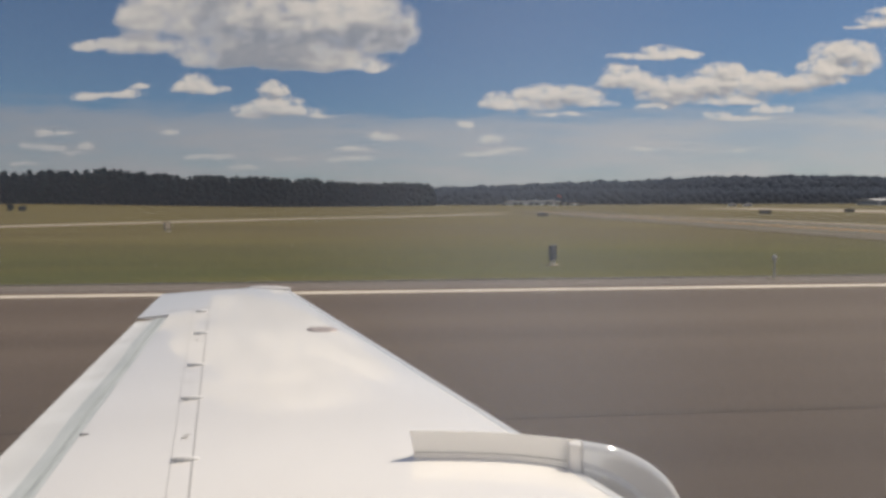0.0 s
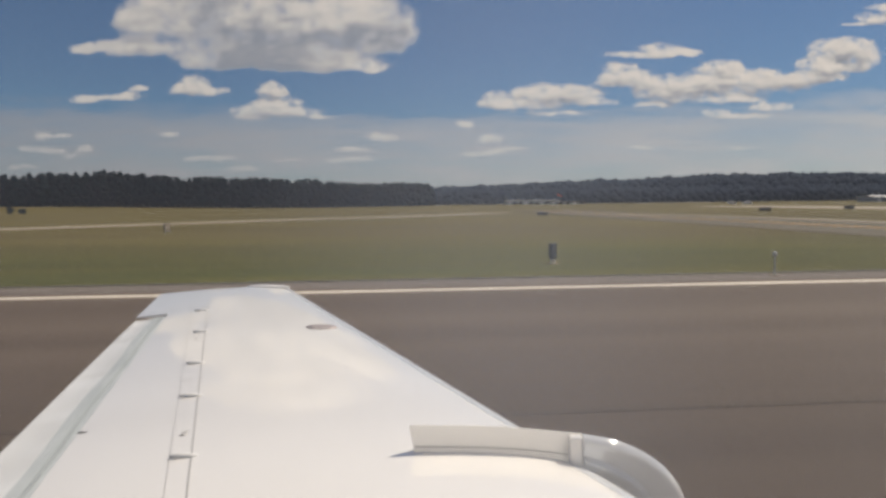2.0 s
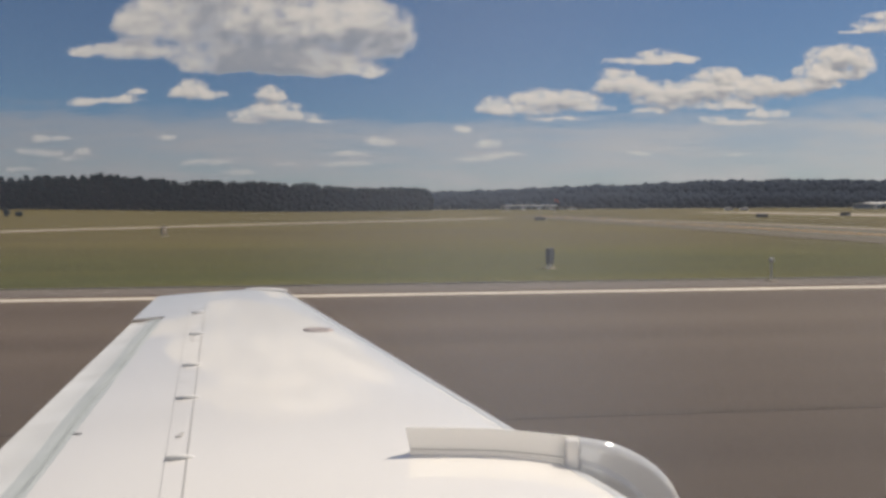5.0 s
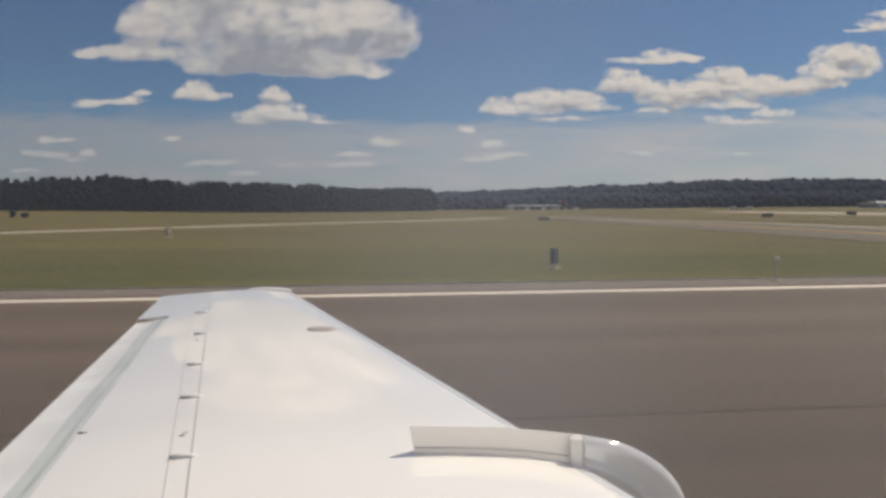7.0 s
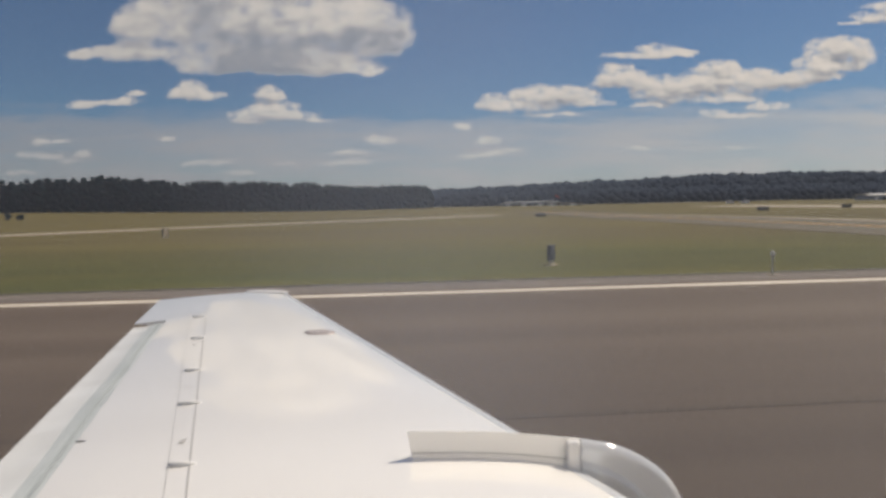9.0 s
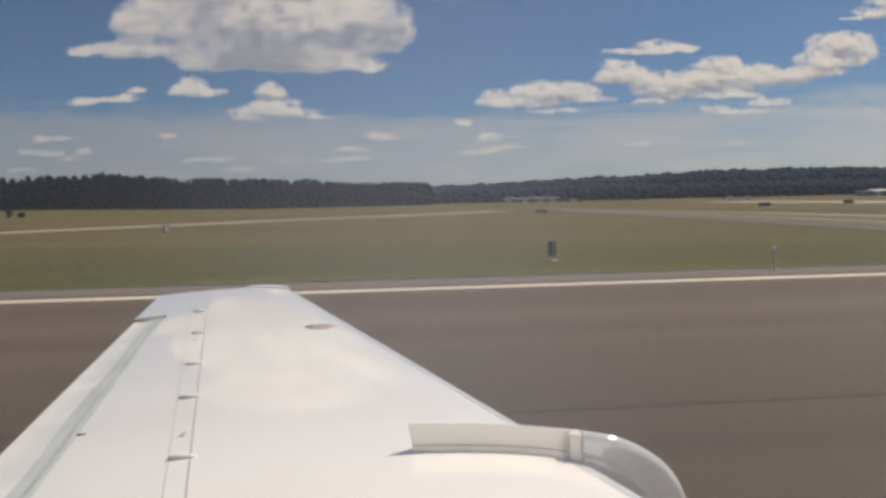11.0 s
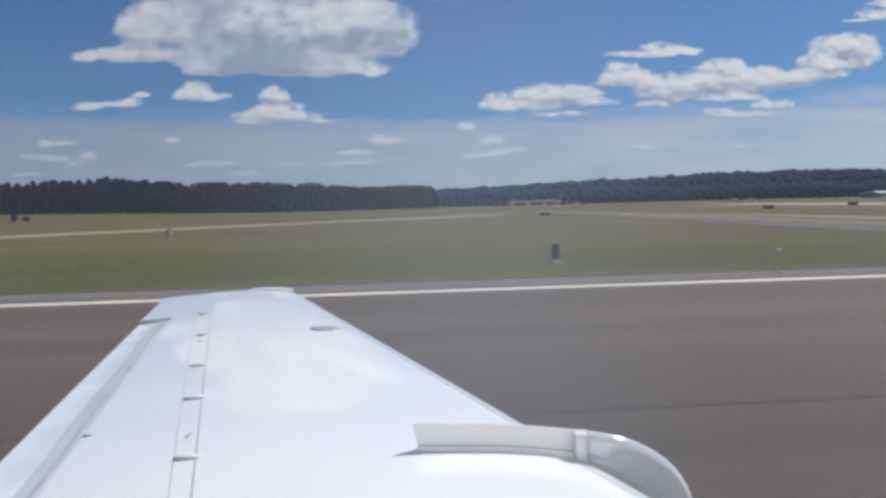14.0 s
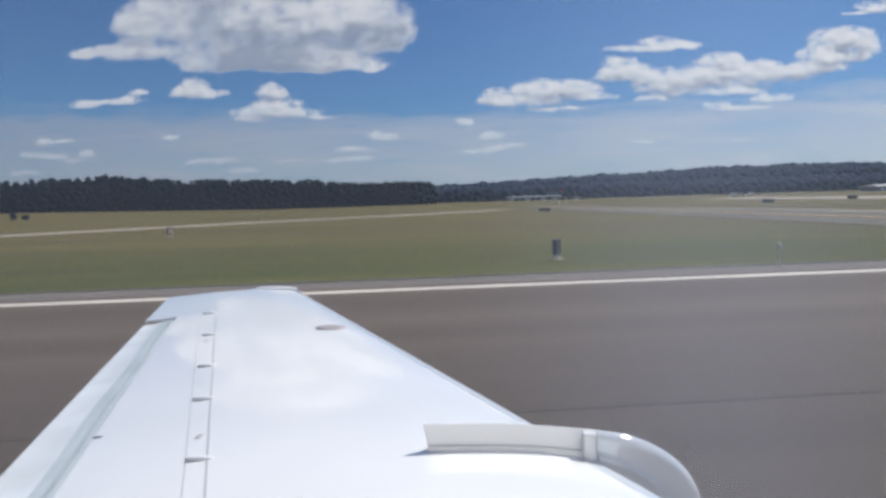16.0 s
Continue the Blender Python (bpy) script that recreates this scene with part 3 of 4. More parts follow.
def build_airliner():
    plane = tagged(new("airliner"), "white low-wing airliner standing on the runway asphalt", "airplane")
    plane.matrix_world = BEARING
    # wing box between the polished nose and the rear shroud or the trailing edge
    ys = span(WING_IN, 3.4, 8) + span(3.4, AILERON_IN, 18)[1:]
    loops = []
    for y in ys:
        e = frac(y, shroud(y))
        ss = [NOSE + (e - NOSE) * (0.5 - 0.5 * math.cos(math.pi * k / 26)) for k in range(27)]
        tail_low = skin(y, e) - Vector((0, 0, 0.035))
        loops.append([skin(y, s) for s in ss] + [tail_low] + [skin(y, s, True) for s in reversed(ss[:-3])])
    wing = closed_loft(loops, M_PAINT, "wing", plane, "glossy white painted wing panel reflecting the clouds")
    wing.matrix_local = BEARING.inverted() @ WING_POSE
    ys = span(AILERON_IN, WING_OUT, 9)
    loops = []
    for y in ys:
        ss = [NOSE + (1 - NOSE) * (0.5 - 0.5 * math.cos(math.pi * k / 26)) for k in range(27)]
        loops.append([skin(y, s) for s in ss] + [skin(y, s, True) - Vector((0, 0, 0.006)) for s in reversed(ss)])
    closed_loft(loops, M_PAINT, "outer_wing", wing, "white outer wing with aileron")
    # rounded tip cap
    tip = []
    for k in range(6):
        a = math.pi / 2 * k / 5
        row = []
        for s in span(NOSE, 1.0, 22):
            up, low = skin(WING_OUT, s), skin(WING_OUT, s, True)
            mid = (up + low) / 2
            row.append(mid + (up - mid) * math.cos(a) + Vector((0, 0.12 * math.sin(a), 0)))
        tip.append(row)
    sheet("wing_tip", tip, M_PAINT, wing, "rounded white wing tip")
    low_tip = [[Vector((p.x, p.y, 2 * ((skin(WING_OUT, s) + skin(WING_OUT, s, True)) / 2).z - p.z)) for p, s in zip(row, span(NOSE, 1.0, 22))] for row in tip]
    sheet("wing_tip", low_tip, M_PAINT, wing)
    # polished leading edge
    rows = []
    for y in span(WING_IN, WING_OUT, 40):
        ss = [NOSE * (1 - k / 8) ** 2 for k in range(9)]
        row = [skin(y, s) for s in ss] + [skin(y, s, True) for s in reversed(ss[:-1])]
        rows.append([p + Vector((0.002, 0, 0.0)) for p in row])
    sheet("leading_edge", rows, M_LEAD, wing, "polished bare metal leading edge")
    # flap, lowered a little below the shroud
    loops = []
    for y in span(WING_IN, AILERON_IN - 0.05, 24):
        e = frac(y, shroud(y)) - 0.03
        hinge = skin(y, e) - Vector((0, 0, 0.040))
        end = Vector((trail(y), y, skin(y, 1.0).z - 0.03))
        loop = []
        for k in range(11):
            f = k / 10
            loop.append(hinge.lerp(end, f) + Vector((0, 0, 0.025 * math.sin(math.pi * min(1, f * 1.3)) * (1 - f))))
        for k in range(10, 0, -1):
            f = k / 10
            loop.append(hinge.lerp(end, f) - Vector((0, 0, 0.045 * math.sin(math.pi * f) + 0.005)))
        loops.append(loop)
    closed_loft(loops, M_FLAP, "flap", wing, "lowered white flap with scuffed paint")
    # bare grey strip on the flap just behind the shroud, darkened for its shadow
    rows = []
    for y in span(WING_IN, AILERON_IN - 0.06, 24):
        e = frac(y, shroud(y)) - 0.03
        hinge = skin(y, e) - Vector((0, 0, 0.040))
        end = Vector((trail(y), y, skin(y, 1.0).z - 0.03))
        row = []
        for k in range(7):
            x = shroud(y) + 0.03 - (0.215 + 0.015 * math.sin(y * 3)) * k / 6
            f = (hinge.x - x) / (hinge.x - end.x)
            row.append(hinge.lerp(end, f) + Vector((0, 0, 0.025 * math.sin(math.pi * min(1, f * 1.3)) * (1 - f) + 0.003)))
        rows.append(row)
    sheet("flap_nose", rows, M_FLAPNOSE, wing, "bare blue-grey strip along the flap, darkened for shroud shadow")
    # dark line painted along the strip for the shadow gap
    rows = [[row[3] + Vector((0.030, 0, 0.002)), row[3] + Vector((-0.012, 0, 0.002))] for row in rows]
    sheet("flap_streak", rows, M_FLAPGAP, wing, "dull dark streak along the bare flap strip, painted for the shadow gap", smooth=False)
    # seams of the spoiler strip
    def seam(name, pts, width=0.008):
        rows = [[on_skin(x - width / 2, y, 0.0015), on_skin(x + width / 2, y, 0.0015)] for x, y in pts]
        sheet(name, rows, M_SEAM, wing, smooth=False)

    seam("panel_seam", [(-1.382 - 0.338 * (y - 3.4), y) for y in span(0.6, 8.30, 40)], 0.011)
    seam("panel_seam", [(-1.502 - 0.3545 * (y - 3.4), y) for y in span(0.6, 8.30, 40)], 0.005)

    def cross_seam(x0, x1, y, width=0.02):
        rows = [[on_skin(x, y - width / 2, 0.0015), on_skin(x, y + width / 2, 0.0015)] for x in span(x0, x1, 8)]
        sheet("panel_seam", rows, M_SEAM, wing, smooth=False)

    cross_seam(-1.95, -2.04, 4.95, 0.012)
    cross_seam(-3.42, -2.9, 7.95, 0.012)
    # hinge fairings
    for x0, x1, y in ((-2.97, -2.815, 7.69), (-2.56, -2.415, 6.56), (-2.175, -2.03, 5.41), (-1.885, -1.73, 4.56), (-1.53, -1.38, 3.535)):
        bm = bmesh.new()
        bmesh.ops.create_uvsphere(bm, u_segments=20, v_segments=12, radius=1.0)
        for v in bm.verts:
            t = v.co.x
            v.co = Vector((t * (x1 - x0) * 0.60 - (x1 - x0) * 0.05, v.co.y * 0.022, max(-0.2, v.co.z) * 0.022))
        m = on_skin((x0 + x1) / 2, y)
        bmesh.ops.rotate(bm, verts=bm.verts, cent=(0, 0, 0), matrix=Matrix.Rotation(radians(2), 3, "Y"))
        bmesh.ops.translate(bm, verts=bm.verts, vec=m)
        part("hinge_fairing", bm, M_FAIRING, wing, "small grey teardrop hinge fairing", True)
    # small access plates
    for x, y, w, d in ((-1.600, 3.88, 0.034, 0.075), (-2.445, 6.31, 0.03, 0.05)):
        bm = box(-w / 2, w / 2, -d / 2, d / 2, 0, 0.004, 0.0015)
        bmesh.ops.translate(bm, verts=bm.verts, vec=on_skin(x, y))
        part("access_plate", bm, M_SEAM, wing, "small grey access plate")
    # fuel filler cap
    cap = on_skin(-1.264, 6.511)
    slope = (on_skin(-1.1, 6.511) - on_skin(-1.45, 6.511)).normalized()
    rise = Vector((0, 1, 0.0316)).normalized()
    up = slope.cross(rise).normalized()

    def disc(name, r0, r1, h0, h1, mat, label):
        n, rings = 36, []
        for r, h in ((r1, h0), (r1, h1), (r0, h1 + 0.001), (r0 * 0.5, h1 + 0.001), (0.001, h1 + 0.001)):
            rings.append([cap + slope * r * math.cos(2 * math.pi * k / n) + rise * 0.78 * r * math.sin(2 * math.pi * k / n) + up * h for k in range(n + 1)])
        sheet(name, rings, mat, wing, label)

    disc("filler_ring", 0.12, 0.152, -0.006, 0.003, M_CAP, "dull red painted ring round the fuel filler")
    disc("filler_cap", 0.105, 0.128, 0.0, 0.0045, M_CAPLID, "brownish grey round fuel filler cap")
    # notch in the shroud and the lamp fairing on the tip
    bm = box(-0.030, 0.030, -0.012, 0.012, 0, 0.006, 0.002)
    bmesh.ops.translate(bm, verts=bm.verts, vec=on_skin(shroud(4.10) + 0.03, 4.10) - Vector((0, 0, 0.002)))
    part("shroud_notch", bm, M_BLACK, wing, "small dark notch at the flap shroud")
    bm = bmesh.new()
    bmesh.ops.create_uvsphere(bm, u_segments=24, v_segments=12, radius=1.0)
    tip_at = on_skin(-2.52, WING_OUT)
    for v in bm.verts:
        v.co = Vector((v.co.x * 0.34, v.co.y * 0.09 - v.co.x * 0.10, v.co.z * 0.035)) + tip_at + Vector((0, 0.02, -0.005))
    part("tip_lamp_fairing", bm, M_PAINT, wing, "low white lamp fairing on the wing tip", True)
    build_fence(wing)
    build_fuselage(plane)


def curve_at(pts, f):
    """A point on a polyline with rounded course, f from 0 to 1."""
    n = len(pts) - 1
    k = min(int(f * n), n - 1)
    t = f * n - k
    p = [Vector(pts[max(0, min(n, k + j))]) for j in (-1, 0, 1, 2)]
    return 0.5 * (2 * p[1] + (p[2] - p[0]) * t + (2 * p[0] - 5 * p[1] + 4 * p[2] - p[3]) * t * t + (3 * p[1] - p[0] - 3 * p[2] + p[3]) * t ** 3)


FENCE_Y = 3.4
FENCE_TOP = [(-0.214, 1.235), (0.173, 1.223), (0.382, 1.205), (0.65, 1.174), (0.70, 1.167)]
FENCE_LOW = [(-0.183, 1.055), (0.17, 1.045), (0.468, 1.022), (0.66, 0.99), (0.70, 0.98)]
NOSE_TOP = [(0.70, 1.167), (0.888, 1.126), (1.055, 1.042), (1.175, 0.930), (1.245, 0.78), (1.25, 0.62)]
NOSE_LOW = [(0.70, 0.985), (0.79, 0.935), (0.88, 0.87), (0.95, 0.79), (0.98, 0.70), (0.98, 0.60)]


def build_fence(wing):
    def plate(name, top, low, f0, f1, n, prof, mat, label, parent):
        """prof: bulge of the near face against the height (0 at the foot, 1 at the crest)."""
        loops = []
        for f in span(f0, f1, n):
            a, b = curve_at(low, f), curve_at(top, f)
            near, far = [], []
            for h, w in prof:
                p = a.lerp(b, h)
                near.append(Vector((p.x, FENCE_Y - w, p.y)))
                far.append(Vector((p.x, FENCE_Y + w * 0.8 + 0.002, p.y)))
            loops.append(near + far[::-1])
        return closed_loft(loops, mat, name, parent, label)

    flat = [(0.0, 0.034), (0.05, 0.024), (0.10, 0.020), (0.30, 0.019), (0.36, 0.018), (0.375, 0.007), (0.93, 0.005), (1.0, 0.003)]
    fence = plate("wing_fence", FENCE_TOP, FENCE_LOW, 0.0, 0.97, 30, flat, M_FENCE, "upright grey wing fence with a stiffening rib", wing)
    round_ = [(0.0, 0.030), (0.10, 0.042), (0.20, 0.056), (0.27, 0.064), (0.32, 0.062), (0.37, 0.045), (0.42, 0.028), (0.52, 0.031), (0.66, 0.038), (0.78, 0.044), (0.86, 0.042), (0.93, 0.032), (0.98, 0.016), (1.0, 0.004)]
    plate("fence_nose", NOSE_TOP, NOSE_LOW, 0.0, 1.0, 30, round_, M_METAL, "polished rounded metal nose of the wing fence", wing)
    rows = []
    for f in span(0.01, 0.93, 30):
        a, b = curve_at(FENCE_LOW, f), curve_at(FENCE_TOP, f)
        row = []
        for h in (0.365, 0.40):
            p = a.lerp(b, h)
            row.append(Vector((p.x, FENCE_Y - 0.0205, p.y)))
        rows.append(row)
    sheet("rib_seam", rows, M_SEAM, fence, smooth=False)
    a, b = Vector((0.655, 0.99)), Vector((0.668, 1.168))
    bm = box(a.x - 0.032, a.x + 0.036, FENCE_Y - 0.058, FENCE_Y + 0.03, a.y, b.y, 0.012)
    part("fence_joint", bm, M_PAINT, wing, "pale rounded joint plate of the wing fence")


def build_fuselage(plane):
    cy, cz, r = -1.02, 2.25, 1.16
    win_x, win_z = 0.15, 0.20
    xs = list(span(-15.0, -6.0, 19))[:-1] + list(span(-6.0, -0.6, 8))[:-1] + list(span(-0.6, 0.6, 41)) + list(span(0.6, 8.0, 10))[1:] + list(span(8.0, 11.6, 13))[1:]
    angles = sorted(set(list(span(-0.5, 0.5, 61)) + list(span(0.5, 2 * math.pi - 0.5, 50))))
    verts, faces = [], []
    k = len(angles) - 1
    for x in xs:
        nose, tail = max(0.0, (x - 8.0) / 3.62), max(0.0, (-6.0 - x) / 9.2)
        q = r * math.sqrt(max(0.0, 1 - nose * nose)) * (1 - tail ** 1.6)
        lift = -0.25 * nose * nose + 0.55 * tail
        for a in angles[:-1]:
            verts.append((x, cy + q * math.cos(a), cz + lift + q * math.sin(a)))
    for i in range(len(xs) - 1):
        for j in range(k):
            x = (xs[i] + xs[i + 1]) / 2
            a = angles[j] + (angles[j + 1] - angles[j]) / 2
            z = cz + r * math.sin(a) - 2.36
            if math.cos(a) > 0.8 and (abs(x) / win_x) ** 4 + (abs(z) / win_z) ** 4 < 1:
                continue
            faces.append((i * k + j, i * k + (j + 1) % k, (i + 1) * k + (j + 1) % k, (i + 1) * k + j))
    for end in (0, (len(xs) - 1) * k):
        faces.append(tuple(range(end, end + k)))
    body = new("fuselage", mesh_of("fuselage", verts, faces, M_PAINT, True))
    tagged(body, "plain white rounded fuselage with a cabin window")
    body.parent = plane
    mod = body.modifiers.new("thickness", "SOLIDIFY")
    mod.thickness = 0.03
    build_gear(plane)
    # dusty, haze-tinted acrylic pane in the opening
    pane = part("window_pane", box(-0.165, 0.165, 0.118, 0.121, 2.15, 2.57), M_PANE, body, "dusty clear acrylic cabin window pane with a bluish haze veil")
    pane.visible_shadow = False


def build_gear(plane):
    """Wheels under wing root and nose, so that the airliner stands on the runway; a fairing joins wing and belly."""
    rings = []
    for x in span(-3.4, 2.7, 25):
        f = 1 - abs((x + 0.35) / 3.1) ** 3
        rings.append([Vector((x, -1.02 + 1.35 * math.cos(a), 1.12 + 0.36 * max(0.02, f) * math.sin(a))) for a in span(0, 2 * math.pi, 33)])
    sheet("belly_fairing", rings, M_PAINT, plane, "white fairing where the wing meets the belly")
    for name, gx, gys, top in (("main_gear", -1.2, (-1.85, -0.2), 0.85), ("nose_gear", 8.2, (-1.02,), 1.2)):
        for gy in gys:
            leg = part(name, rod(0.07, 0.07, 0.30, top, gx, gy, 16), M_STEEL, plane, "steel landing gear leg")
            for dy in (-0.16, 0.16):
                bm = bmesh.new()
                bmesh.ops.create_cone(bm, cap_ends=True, segments=32, radius1=0.33, radius2=0.33, depth=0.2, matrix=Matrix.Translation((gx, gy + dy, 0.33)) @ Matrix.Rotation(math.pi / 2, 4, "X"))
                bmesh.ops.bevel(bm, geom=[e for e in bm.edges if len(e.link_faces) == 2 and any(len(f.verts) > 4 for f in e.link_faces)], offset=0.05, segments=3, affect="EDGES", profile=0.5)
                part("wheel", bm, M_BLACK, leg, "black rubber wheel")


build_airliner()


# ---- distance ----
_ico = bmesh.new()
bmesh.ops.create_icosphere(_ico, subdivisions=1, radius=1.0)
LOW_V = np.array([v.co for v in _ico.verts])
LOW_F = np.array([[v.index for v in f.verts] for f in _ico.faces])
_ico.free()


def woods(name, places, mat, label, seed, clumps=22, pines=0.5, puffy=1.2):
    """Many trees in one mesh: trunks, and crowns of small uneven clumps. places: x, y, ground height, height, width."""
    rng = np.random.default_rng(seed)
    verts, faces, base, n = [], [], 0, 5
    ring = [(math.cos(2 * math.pi * k / n), math.sin(2 * math.pi * k / n)) for k in range(n)]
    trunk_f = np.array([[k, (k + 1) % n, n + (k + 1) % n] for k in range(n)] + [[k, n + (k + 1) % n, n + k] for k in range(n)])
    for x, y, g, h, w in places:
        verts.append(np.array([(x + 0.25 * c, y + 0.25 * q, g - 0.4) for c, q in ring] + [(x + 0.07 * c, y + 0.07 * q, g + h * 0.85) for c, q in ring]))
        faces.append(trunk_f + base)
        base += 2 * n
        pine = rng.uniform() < pines
        f = (np.arange(clumps) + rng.uniform(0.2, 0.8, clumps)) / clumps
        girth = (1.0 - f) ** 0.75 * 0.9 + 0.10 if pine else np.sqrt(np.maximum(0.05, 1 - (2 * f - 0.85) ** 2))
        a = rng.uniform(0, 2 * math.pi, clumps)
        reach = w * 0.5 * girth * np.sqrt(rng.uniform(0.1, 1.0, clumps))
        at = np.stack([x + reach * np.cos(a), y + reach * np.sin(a), g + h * (0.04 + 0.92 * f)], 1)
        size = puffy * w * rng.uniform(0.16, 0.30, clumps) * (0.55 + 0.45 * girth)
        puff = LOW_V[None] * (1 + rng.uniform(-0.28, 0.28, (clumps, len(LOW_V), 1))) * (size[:, None] * np.stack([np.ones(clumps), np.ones(clumps), rng.uniform(0.6, 1.0, clumps)], 1))[:, None]
        verts.append((at[:, None] + puff).reshape(-1, 3))
        faces.append((LOW_F[None] + base + (np.arange(clumps) * len(LOW_V))[:, None, None]).reshape(-1, 3))
        base += clumps * len(LOW_V)
    v, f = np.concatenate(verts), np.concatenate(faces)
    me = bpy.data.meshes.new(name)
    me.vertices.add(len(v))
    me.vertices.foreach_set("co", v.ravel())
    me.loops.add(f.size)
    me.loops.foreach_set("vertex_index", f.ravel())
    me.polygons.add(len(f))
    me.polygons.foreach_set("loop_start", np.arange(0, f.size, 3))
    me.polygons.foreach_set("use_smooth", [True] * len(f))
    me.update(calc_edges=True)
    me.validate()
    me.materials.append(mat)
    ob = new(name, me)
    return tagged(ob, label, "trees", kind="stuff")


def belt(line, step, deep, h0, h1, seed, ground=lambda x, y: 0.0, broad=1.0):
    rng = np.random.default_rng(seed)
    out = []
    for (xa, ya), (xb, yb) in zip(line, line[1:]):
        n = max(2, int(math.hypot(xb - xa, yb - ya) / step))
        nx, ny = -(yb - ya), xb - xa
        ln = math.hypot(nx, ny)
        for k in range(n):
            for row in range(deep):
                f = (k + rng.uniform(0, 1)) / n
                back = row * step * 0.9 + rng.uniform(0, step)
                x, y = xa + (xb - xa) * f + nx / ln * back, ya + (yb - ya) * f + ny / ln * back
                h = rng.uniform(h0, h1) * (1 + 0.03 * math.sin(x / 19) + 0.04 * math.sin(x / 47))
                out.append((x, y, ground(x, y), h, h * rng.uniform(0.30, 0.44) * broad))
    return out


BELT = "dark green belt of pines and broadleaf trees behind the airfield, tinted bluish for haze"
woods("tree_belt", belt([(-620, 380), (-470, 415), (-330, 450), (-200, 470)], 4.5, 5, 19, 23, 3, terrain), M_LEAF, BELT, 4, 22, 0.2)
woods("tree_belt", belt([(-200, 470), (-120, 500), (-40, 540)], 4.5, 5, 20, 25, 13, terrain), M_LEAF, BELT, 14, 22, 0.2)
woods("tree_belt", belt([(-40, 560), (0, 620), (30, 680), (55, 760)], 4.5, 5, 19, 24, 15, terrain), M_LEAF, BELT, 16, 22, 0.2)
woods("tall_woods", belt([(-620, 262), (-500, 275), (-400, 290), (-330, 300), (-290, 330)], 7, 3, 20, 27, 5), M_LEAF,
      "tall dark green woods at the airfield edge, tinted bluish for haze", 6)
woods("near_woods", belt([(616, 492), (644, 480), (694, 470), (784, 450), (874, 420), (1000, 380)], 7, 3, 15, 23, 7), M_LEAF,
      "dark green wood of tall broadleaf trees beside the field, tinted bluish for haze", 8, 22, 0.15)
RIDGE = "distant wooded ridge along the horizon, coloured blue-green for haze"
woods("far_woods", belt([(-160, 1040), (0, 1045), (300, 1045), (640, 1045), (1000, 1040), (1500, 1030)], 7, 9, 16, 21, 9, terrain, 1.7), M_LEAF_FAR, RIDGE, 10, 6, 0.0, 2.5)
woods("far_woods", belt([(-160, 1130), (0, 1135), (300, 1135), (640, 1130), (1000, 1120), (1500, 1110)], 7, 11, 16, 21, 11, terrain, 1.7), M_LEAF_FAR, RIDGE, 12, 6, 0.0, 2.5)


def shrub(x, y, h, seed):
    """A field shrub: a few stems and a crown of small clumps."""
    rng = np.random.default_rng(seed)
    ob = tagged(new("shrub"), "dark green shrub standing in the dry grass", "shrub", "shrubs on the field")
    ob.matrix_world = pose(x, y, terrain(x, y) - 0.05, 0, 0, rng.uniform(0, 360))
    for k in range(3):
        a = 2.1 * k
        part("stem", rod(0.06, 0.03, 0.0, h * 0.6, 0.18 * h * math.cos(a), 0.18 * h * math.sin(a), 8), M_BARK, ob)
    n = 46
    a, f = rng.uniform(0, 2 * math.pi, n), rng.uniform(0.12, 0.95, n)
    reach = h * 0.55 * np.sqrt(rng.uniform(0, 1, n)) * np.sqrt(np.maximum(0.1, 1 - (1.7 * f - 0.75) ** 2))
    at = np.stack([reach * np.cos(a), reach * np.sin(a), h * f], 1)
    v = at[:, None] + LOW_V[None] * (1 + rng.uniform(-0.35, 0.35, (n, len(LOW_V), 1))) * (h * rng.uniform(0.08, 0.17, n))[:, None, None]
    tris = LOW_F[None] + (np.arange(n) * len(LOW_V))[:, None, None]
    crown = new("crown", mesh_of("crown", v.reshape(-1, 3).tolist(), tris.reshape(-1, 3).tolist(), M_LEAF, True))
    crown.parent = ob


for k, (sx, sy, sh) in enumerate(((-158, 262, 2.0), (-146, 268, 2.6), (-137, 260, 2.4))):
    shrub(sx, sy, sh, 40 + k)


# ---- the airfield's own things ----
def strip(name, pts, width, mat, label, z=0.0, kind_name="taxiway"):
    """A paved strip of even width along a line of points, with a real edge."""
    loops = []
    for k, (x, y) in enumerate(pts):
        xa, ya = pts[max(0, k - 1)]
        xb, yb = pts[min(len(pts) - 1, k + 1)]
        dx, dy = xb - xa, yb - ya
        n = math.hypot(dx, dy)
        nx, ny = -dy / n * width / 2, dx / n * width / 2
        loops.append([(x - nx, y - ny, z), (x + nx, y + ny, z), (x + nx, y + ny, z - 0.2), (x - nx, y - ny, z - 0.2)])
    verts = [p for loop in loops for p in loop]
    faces = [(a * 4 + b, a * 4 + (b + 1) % 4, (a + 1) * 4 + (b + 1) % 4, (a + 1) * 4 + b) for a in range(len(loops) - 1) for b in range(4)]
    faces += [(0, 1, 2, 3), tuple(len(verts) - 1 - k for k in range(4))]
    me = mesh_of(name, verts, faces, mat)
    bm = bmesh.new()
    bm.from_mesh(me)
    bmesh.ops.recalc_face_normals(bm, faces=bm.faces)
    bm.to_mesh(me)
    bm.free()
    tagged(new(name, me), label, kind_name, kind="structure")


def arc(x0, y0, x1, y1, bend, n=16):
    out = []
    for k in range(n + 1):
        f = k / n
        x, y = x0 + (x1 - x0) * f, y0 + (y1 - y0) * f
        b = 4 * f * (1 - f) * bend
        out.append((x + b, y))
    return out


